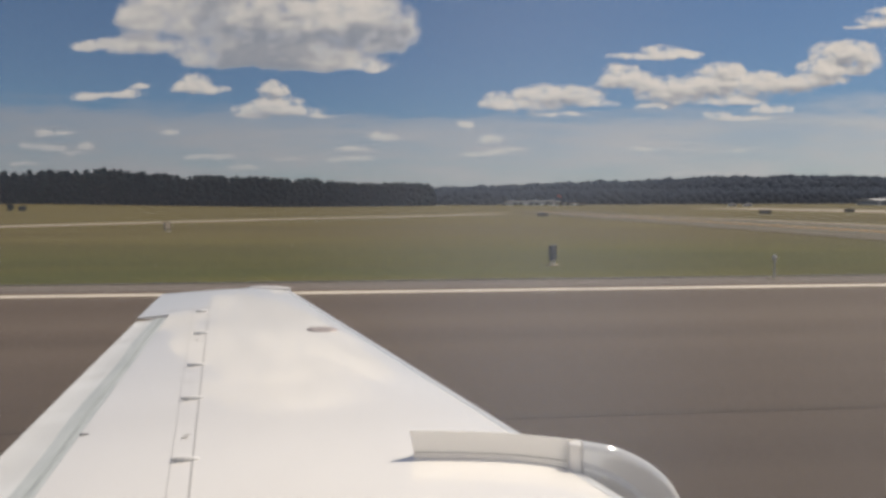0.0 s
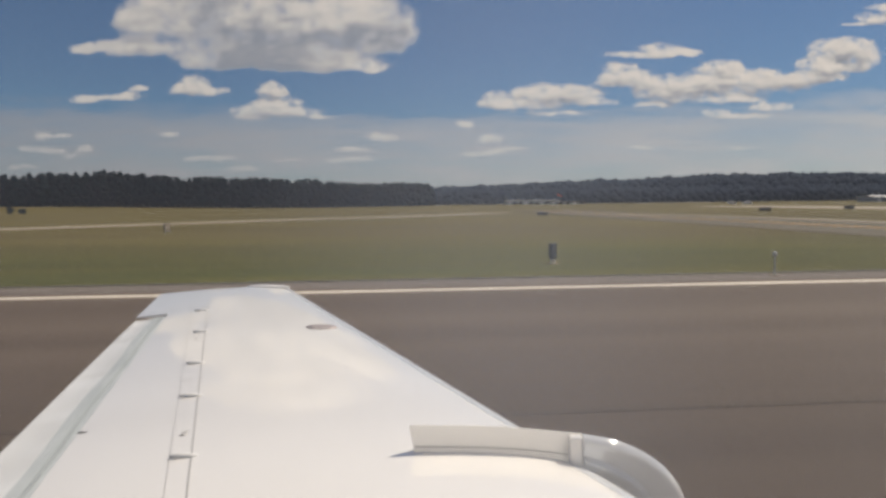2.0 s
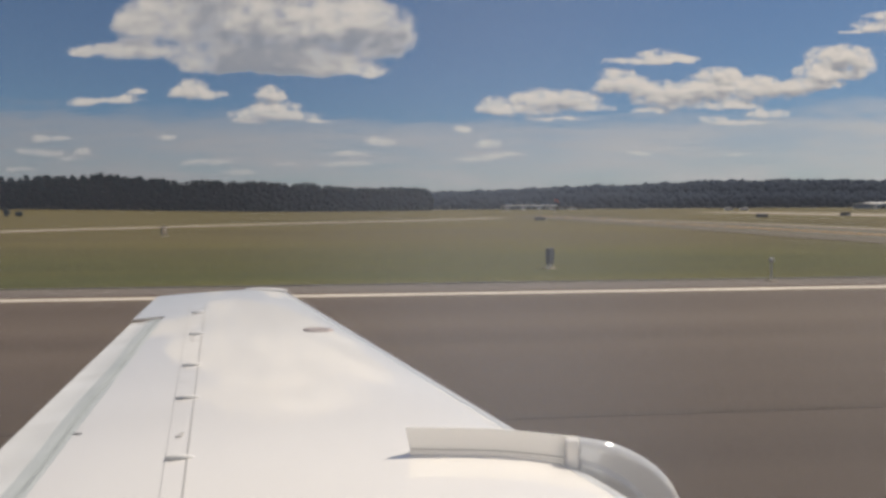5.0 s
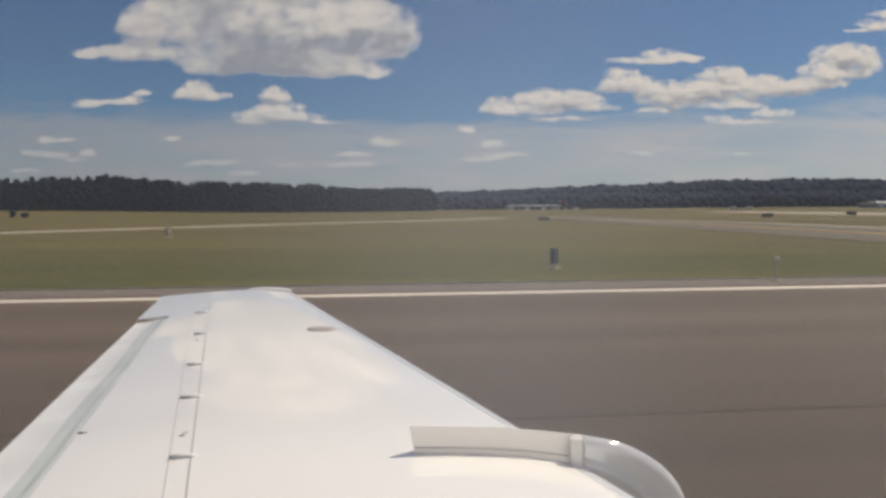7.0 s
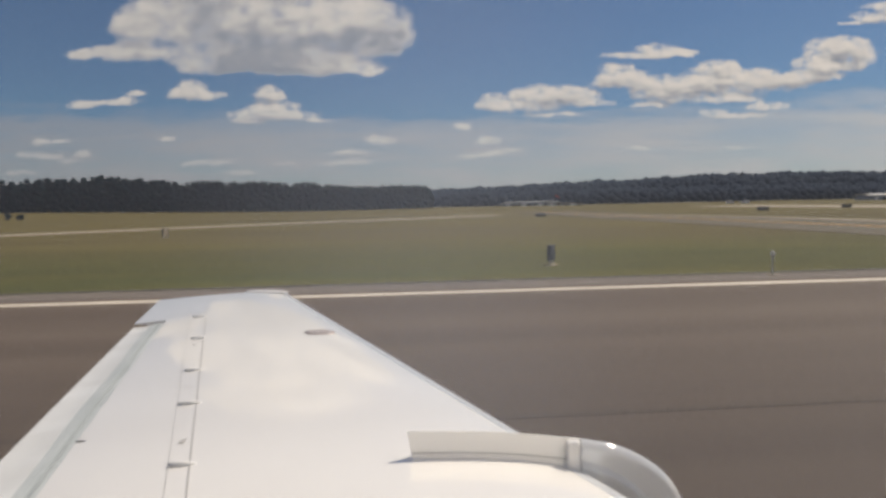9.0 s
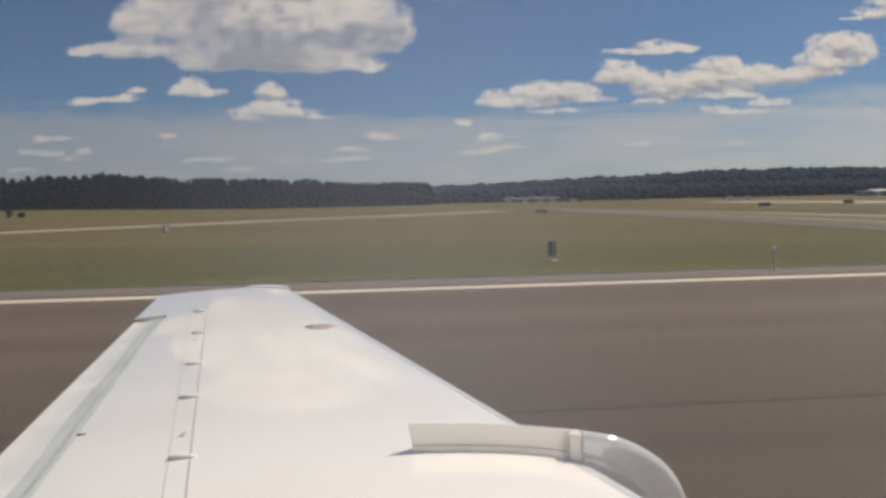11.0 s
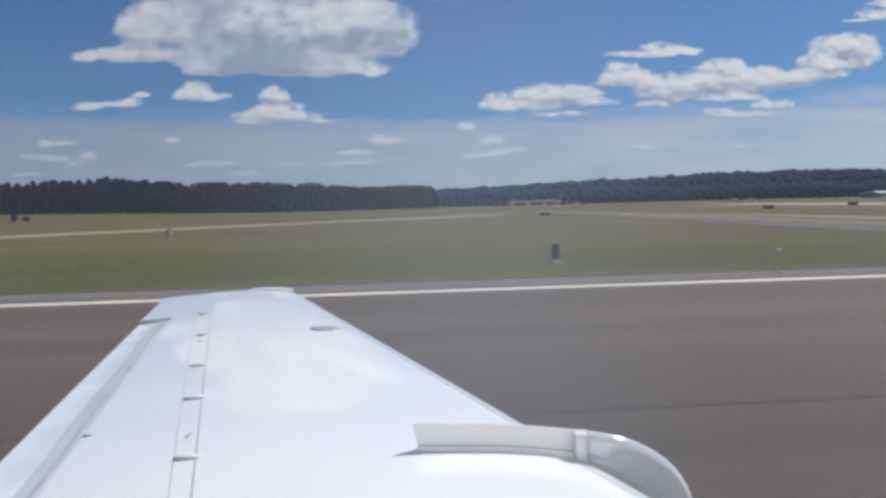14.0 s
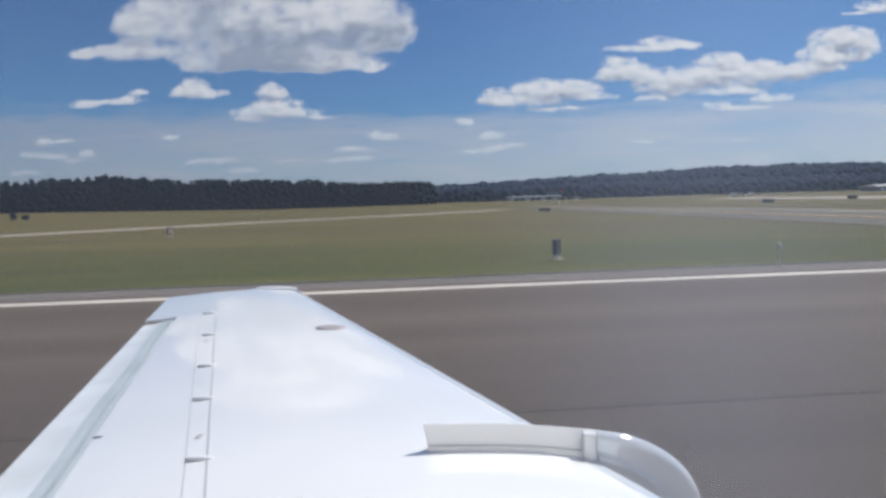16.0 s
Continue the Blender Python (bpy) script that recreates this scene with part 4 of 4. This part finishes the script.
strip("taxiway", [(40, GRASS_AT - 0.3), (41, 40), (42, 80), (43, 120), (46, 199)], 18, M_TAXI, "worn grey-brown asphalt taxiway leaving the runway", -0.02)
strip("taxiway", [(-170, 24), (-110, 48), (-44.6, 79), (-18, 110), (0.8, 126), (28, 158)], 8, M_CONCRETE, "pale tan concrete taxiway strip across the grass", -0.025)
strip("taxiway_shoulder", [(52, 58), (53, 90), (50, 112), (41, 126)], 2.6, M_CONCRETE, "pale worn shoulder along the taxiway", -0.012, "pavement")
strip("crossing_runway", [(127, 74), (140, 180), (155, 300)], 32, M_CONCRETE, "pale concrete end of a crossing runway in the grass", -0.03, "runway")
strip("far_runway", [(290, 760), (476, 930), (902, 985), (1600, 1010)], 40, M_CONCRETE, "pale distant concrete runway beyond the grass", -0.03, "runway")
strip("taxiway_line", arc(15, 11.5, 40, 24, 6), 0.5, M_YELLOW, "curved yellow painted taxiway guide line", 0.006, "taxiway marking")
strip("taxiway_line", [(40, 24), (41, 40), (42, 80), (43, 120), (45.5, 190)], 0.5, M_YELLOW, "yellow painted taxiway centre line", 0.004, "taxiway marking")
strip("taxiway_line", arc(65, 11.5, 40, 24, -6), 0.5, M_YELLOW, "curved yellow painted taxiway guide line", 0.006, "taxiway marking")
strip("apron", [(-230, 34), (-110, 34)], 25, M_CONCRETE, "pale brown concrete apron beside the runway", -0.015, "apron")
strip("apron_mark", [(-163, 39), (-150, 39), (-148, 40), (-128, 41)], 0.8, M_YELLOW, "yellow painted line on the concrete apron", -0.01, "marking")
strip("apron_mark", [(-152, 33), (-144, 41)], 7, M_YELLOW, "broad yellow painted patch on the concrete apron", -0.008, "marking")


def sign(x, y, along, tall, face, label, turn=0.0, legs=2):
    """A runway guidance sign: cabinet with a framed face on frangible legs and a pad."""
    s = tagged(new("airfield_sign"), label, "sign", "signs beside the runway")
    s.matrix_world = pose(x, y, 0, 0, 0, turn)
    t, low = 0.16, 0.14
    part("sign_cabinet", box(-along / 2, along / 2, -t / 2, t / 2, low, low + tall, 0.02), M_BLACK, s)
    part("sign_face", box(-along / 2 + 0.05, along / 2 - 0.05, -t / 2 - 0.006, -t / 2 + 0.01, low + 0.05, low + tall - 0.05, 0.004), face, s, "plain framed sign face")
    for k in range(legs):
        dx = -along / 2 + 0.12 + (along - 0.24) * (k / max(1, legs - 1))
        part("leg", rod(0.03, 0.03, -0.06, low + 0.02, dx, 0, 10), M_STEEL, s)
    part("concrete_pad", box(-along / 2 - 0.06, along / 2 + 0.06, -0.2, 0.2, -0.12, -0.02, 0.02), M_CONCRETE, s)
    return s


SIGN_ROW = [
    (6.6, 26.0, 0.50, 0.62, M_BLACK, "black runway sign seen from behind on the grass", 52, 2),
    (-20.1, 61.8, 0.62, 0.72, M_CONCRETE, "small pale-faced dark marker sign standing on the grass", 55, 2),
    (28.2, 118.6, 2.0, 0.50, M_BLACK, "low dark taxiway sign on the grass", 5, 3),
    (78.8, 131.8, 2.7, 0.80, M_BLACK, "low dark taxiway sign on the grass", 5, 3),
    (109.7, 148.4, 2.7, 0.80, M_BLACK, "low dark taxiway sign on the grass", 5, 3),
    (60.0, 24.0, 0.9, 0.85, M_YELLOW, "yellow-faced black taxiway sign on the grass", 60, 2),
    (271, 29, 0.6, 1.15, M_BLACK, "tall black distance marker sign on the grass", 20, 2),
]
for row in SIGN_ROW[:6]:
    sign(*row)
distance_sign = sign(*SIGN_ROW[6])
digit = bpy.data.curves.new("numeral", "FONT")
digit.body, digit.size, digit.align_x, digit.align_y, digit.extrude = "2", 0.85, "CENTER", "CENTER", 0.003
digit.materials.append(M_OFFWHITE)
numeral = new("numeral", digit)
numeral.parent = distance_sign
numeral.matrix_local = pose(0, -0.092, 0.72, 90, 0, 0)
tagged(numeral, "white painted numeral two")


def edge_light(x, y):
    lamp = tagged(new("runway_edge_light"), "small white runway edge lamp on a short stem", "lamp", "lamps along the runway edge")
    lamp.matrix_world = pose(x, y, 0)
    part("base", rod(0.20, 0.18, -0.06, 0.02, sides=20), M_CONCRETE, lamp)
    part("stem", rod(0.022, 0.022, 0.0, 0.62), M_STEEL, lamp)
    bm = rod(0.06, 0.075, 0.60, 0.68, sides=20)
    part("collar", bm, M_STEEL, lamp)
    bm = bmesh.new()
    bmesh.ops.create_uvsphere(bm, u_segments=16, v_segments=10, radius=0.062, matrix=Matrix.Translation((0, 0, 0.68)) @ Matrix.Diagonal((1, 1, 1.3, 1)))
    part("lens", bm, M_OFFWHITE, lamp, "clear white glass lens", True)
    return lamp


first = edge_light(-107.6, 20.15)
for k in range(1, 9):
    copy_thing(first, pose(-107.6 + 60 * k, 20.15, 0))


def inset_light(x, y):
    lamp = tagged(new("inset_runway_light"), "flush white touchdown light set into the asphalt", "lamp", "touchdown lights in the runway")
    lamp.matrix_world = pose(x, y, 0)
    part("steel_ring", rod(0.17, 0.15, -0.03, 0.014, sides=20), M_STEEL, lamp)
    bm = bmesh.new()
    bmesh.ops.create_uvsphere(bm, u_segments=14, v_segments=8, radius=0.10, matrix=Matrix.Translation((0, 0, 0.012)) @ Matrix.Diagonal((1, 1, 0.22, 1)))
    part("lens", bm, M_OFFWHITE, lamp, "clear white glass lens", True)
    return lamp


inset = inset_light(-281.4, 12.8)
for k in range(-10, 13):
    for y in (12.8, 11.35, 9.9):
        if (k, y) != (-10, 12.8):
            copy_thing(inset, pose(18.6 + 30 * k, y, 0))


def drain_slab(x, y):
    slab = tagged(new("drain_slab"), "pale concrete drain slab in the grass beside the taxiway", "slab", "drain slabs by the taxiway")
    slab.matrix_world = pose(x, y, -0.05)
    part("concrete_frame", box(-2.3, 2.3, -0.55, 0.55, -0.1, 0.07, 0.02), M_CONCRETE, slab)
    for k in range(3):
        part("grate", box(-1.9 + 1.3 * k, -0.75 + 1.3 * k, -0.35, 0.35, 0.05, 0.085, 0.008), M_STEEL, slab, "dull steel drain grate")


drain_slab(28, 25.2)
drain_slab(48, 25.2)


# approach slope lights on their pad
tagged(part("concrete_pad", box(-105.2, -99.6, 24.5, 40, -0.15, -0.02, 0.02), M_CONCRETE), "pale rectangular concrete pad in the grass", "pad", kind="structure")


def slope_light(x, y):
    u = tagged(new("approach_slope_light"), "dark box lamp on steel legs over a concrete pad", "lamp", "approach slope lights")
    u.matrix_world = pose(x, y, -0.02)
    part("lamp_box", box(-0.55, 0.55, -0.32, 0.32, 0.95, 1.17, 0.03), M_BLACK, u)
    part("lid", box(-0.58, 0.58, -0.35, 0.35, 1.168, 1.20, 0.01), M_BRICK, u, "brownish lamp lid")
    for dx in (-0.45, 0.45):
        part("leg", rod(0.04, 0.04, -0.02, 0.97, dx, 0, 12), M_STEEL, u)
    part("conduit", rod(0.035, 0.035, -0.02, 0.42, 1.05, 0, 10), M_STEEL, u)
    part("conduit_arm", box(0.45, 1.07, -0.02, 0.02, 0.36, 0.41), M_STEEL, u)
    return u


unit = slope_light(-102.6, 26.5)
for y in (30.5, 34.5, 38.5):
    copy_thing(unit, pose(-102.6, y, -0.02))


def glide_hut(x, y):
    h = tagged(new("equipment_hut"), "small red and white equipment hut on gravel", "hut")
    h.matrix_world = pose(x, y, 0, 0, 0, -25)
    part("hut_wall", box(-1.1, 1.1, -1.1, 1.1, -0.1, 2.3, 0.03), M_OFFWHITE, h)
    for k in range(3):
        part("red_panel", box(-1.12, -1.09, -1.1 + 0.75 * k, -0.65 + 0.75 * k, 0.05, 2.25, 0.008), M_RED, h, "red painted side panel")
    part("red_panel", box(-1.1, -0.55, -1.13, -1.095, 0.05, 2.25, 0.008), M_RED, h, "red painted side panel")
    part("roof", box(-1.3, 1.3, -1.3, 1.3, 2.29, 2.42, 0.03), M_OFFWHITE, h)
    door = part("door", box(-0.2, 0.7, -1.13, -1.095, 0.05, 2.05, 0.008), M_GREYWALL, h, "grey metal door")
    part("door_handle", box(0.55, 0.60, -1.17, -1.12, 1.0, 1.12, 0.008), M_STEEL, door)
    part("step", box(-0.4, 3.2, -1.9, -1.2, -0.1, 0.15, 0.03), M_BRICK, h)


def mast(x, y, tall):
    m = tagged(new("antenna_mast"), "slim red and white antenna mast beside the hut", "mast", "antenna masts")
    m.matrix_world = pose(x, y, 0)
    for k in range(6):
        part("mast_section", rod(0.09 - 0.006 * k, 0.084 - 0.006 * k, tall * k / 6 - 0.1, tall * (k + 1) / 6, sides=12), M_OFFWHITE if k % 2 == 0 else M_RED, m)
    part("base_plate", box(-0.4, 0.4, -0.4, 0.4, -0.2, 0.05, 0.02), M_CONCRETE, m)


glide_hut(-98, 76)
mast(-104, 92, 6.6)
mast(-103, 92, 7.0)
strip("gravel_lane", [(-240, 62), (-150, 70), (-98, 75), (-60, 78)], 9, M_CONCRETE, "pale gravel lane to the equipment hut", -0.028, "lane")


def windsock(x, y):
    w = tagged(new("windsock"), "orange windsock hanging from a steel pole", "windsock")
    w.matrix_world = pose(x, y, 0)
    part("pole", rod(0.09, 0.05, -0.2, 5.6, sides=12), M_STEEL, w)
    rings = []
    for k in range(9):
        f = k / 8
        c = Vector((0.15 + 1.7 * f, 0.0, 5.4 - 0.9 * f * f))
        r = 0.34 - 0.17 * f
        rings.append([c + Vector((0, r * math.cos(2 * math.pi * j / 16), r * math.sin(2 * math.pi * j / 16))) for j in range(17)])
    sheet("sock", rings, M_RED, w, "sagging orange cloth sock", True, 0.01)


windsock(67, 257)


def beacon_station(x, y):
    """Radio beacon: round flat deck on columns, white cone antenna on top."""
    b = tagged(new("radio_beacon_station"), "round red-brown radio beacon building with a white cone aerial", "building")
    b.matrix_world = pose(x, y, 0)
    part("wall", rod(4.6, 4.6, -0.2, 3.9, sides=48), M_BRICK, b, "red-brown panelled round wall", False)
    for k in range(20):
        a = 2 * math.pi * k / 20
        part("column", rod(0.22, 0.22, -0.2, 4.0, 5.9 * math.cos(a), 5.9 * math.sin(a), 10), M_OFFWHITE, b)
    part("deck", rod(6.6, 6.6, 3.95, 4.35, sides=64), M_OFFWHITE, b, "pale flat round deck")
    for k in range(28):
        a = 2 * math.pi * k / 28
        part("rail_post", rod(0.05, 0.05, 4.34, 5.3, 6.45 * math.cos(a), 6.45 * math.sin(a), 8), M_OFFWHITE, b)
    rim = bmesh.new()
    for r0, z0, z1 in ((6.5, 5.22, 5.34), (6.5, 4.75, 4.82)):
        ring = []
        for k in range(64):
            a = 2 * math.pi * k / 64
            ring.append([rim.verts.new((r * math.cos(a), r * math.sin(a), z)) for r, z in ((r0 - 0.06, z0), (r0, z0), (r0, z1), (r0 - 0.06, z1))])
        for k in range(64):
            for j in range(4):
                rim.faces.new((ring[k][j], ring[k][(j + 1) % 4], ring[(k + 1) % 64][(j + 1) % 4], ring[(k + 1) % 64][j]))
    part("rail", rim, M_OFFWHITE, b)
    prof = [(1.75, 4.34), (1.7, 4.6), (1.25, 5.4), (1.05, 6.2), (0.95, 7.0), (0.55, 7.4), (0.42, 8.2), (0.40, 9.4), (0.30, 9.5), (0.02, 9.55)]
    rings = [[Vector((r * math.cos(2 * math.pi * j / 32), r * math.sin(2 * math.pi * j / 32), z)) for j in range(33)] for r, z in prof]
    sheet("cone_aerial", rings, M_ROOF, b, "white cone-shaped aerial housing", True)


beacon_station(350, 177)


def long_shed(x0, x1, y, wall_h, roof_h, label, deep=24, roof=M_ROOF):
    s = tagged(new("long_shed"), label, "building")
    s.matrix_world = pose((x0 + x1) / 2, y, 0)
    w = (x1 - x0) / 2
    part("wall", box(-w, w, 0, deep, -0.2, wall_h), M_GREYWALL, s)
    rings = []
    for x in span(-w - 0.6, w + 0.6, 12):
        rings.append([Vector((x, -0.8, wall_h - 0.05)), Vector((x, -0.8, wall_h + 0.7)), Vector((x, deep / 2, wall_h + roof_h)), Vector((x, deep + 0.8, wall_h + 0.7)), Vector((x, deep + 0.8, wall_h - 0.05))])
    sheet("roof", rings, roof, s, "pale metal roof with a deep fascia", False, 0.15)
    n = max(2, int(w / 4))
    for k in range(n):
        x = -w + 2 * w * (k + 0.5) / n
        part("door", box(x - 1.6, x + 1.6, -0.08, 0.05, -0.1, 3.0), M_DARKGLASS if k % 3 else M_OFFWHITE, s)


long_shed(458, 540, 585, 4.2, 1.6, "long grey shed with a white metal roof")
long_shed(180, 262, 985, 5.0, 1.6, "low grey shed with a dull metal roof", 24, M_GREYWALL)
long_shed(215, 262, 860, 2.6, 1.0, "low grey shed with a dull metal roof", 12, M_TAXI)


def van(x, y, turn):
    v = tagged(new("parked_van"), "small white van parked on the far grass", "van")
    v.matrix_world = pose(x, y, 0, 0, 0, turn)
    side = [(-2.6, 0.4), (-2.6, 2.1), (-2.45, 2.3), (0.9, 2.3), (1.6, 1.45), (2.55, 1.2), (2.65, 0.9), (2.65, 0.4)]
    loops = [[Vector((px, py * (0.9 if pz > 1.6 else 1), pz)) for px, pz in side] for py in (-1.0, -0.97, 0.97, 1.0)]
    closed_loft(loops, M_OFFWHITE, "body", v)
    part("windscreen", box(1.0, 1.5, -0.8, 0.8, 1.5, 2.05, 0.05), M_DARKGLASS, v)
    for wx in (-1.7, 1.7):
        for wy in (-0.95, 0.95):
            bm = bmesh.new()
            bmesh.ops.create_cone(bm, cap_ends=True, segments=20, radius1=0.36, radius2=0.36, depth=0.22, matrix=Matrix.Translation((wx, wy, 0.34)) @ Matrix.Rotation(math.pi / 2, 4, "X"))
            part("wheel", bm, M_BLACK, v)


van(478, 480, 10)
van(228, 420, 5)
van(239, 421, 170)

# the airfield lies along the runway's bearing
for ob in list(scene.objects):
    if ob.parent is None and ob not in (cam, sun) and ob.name != "airliner":
        ob.matrix_world = BEARING @ ob.matrix_basis
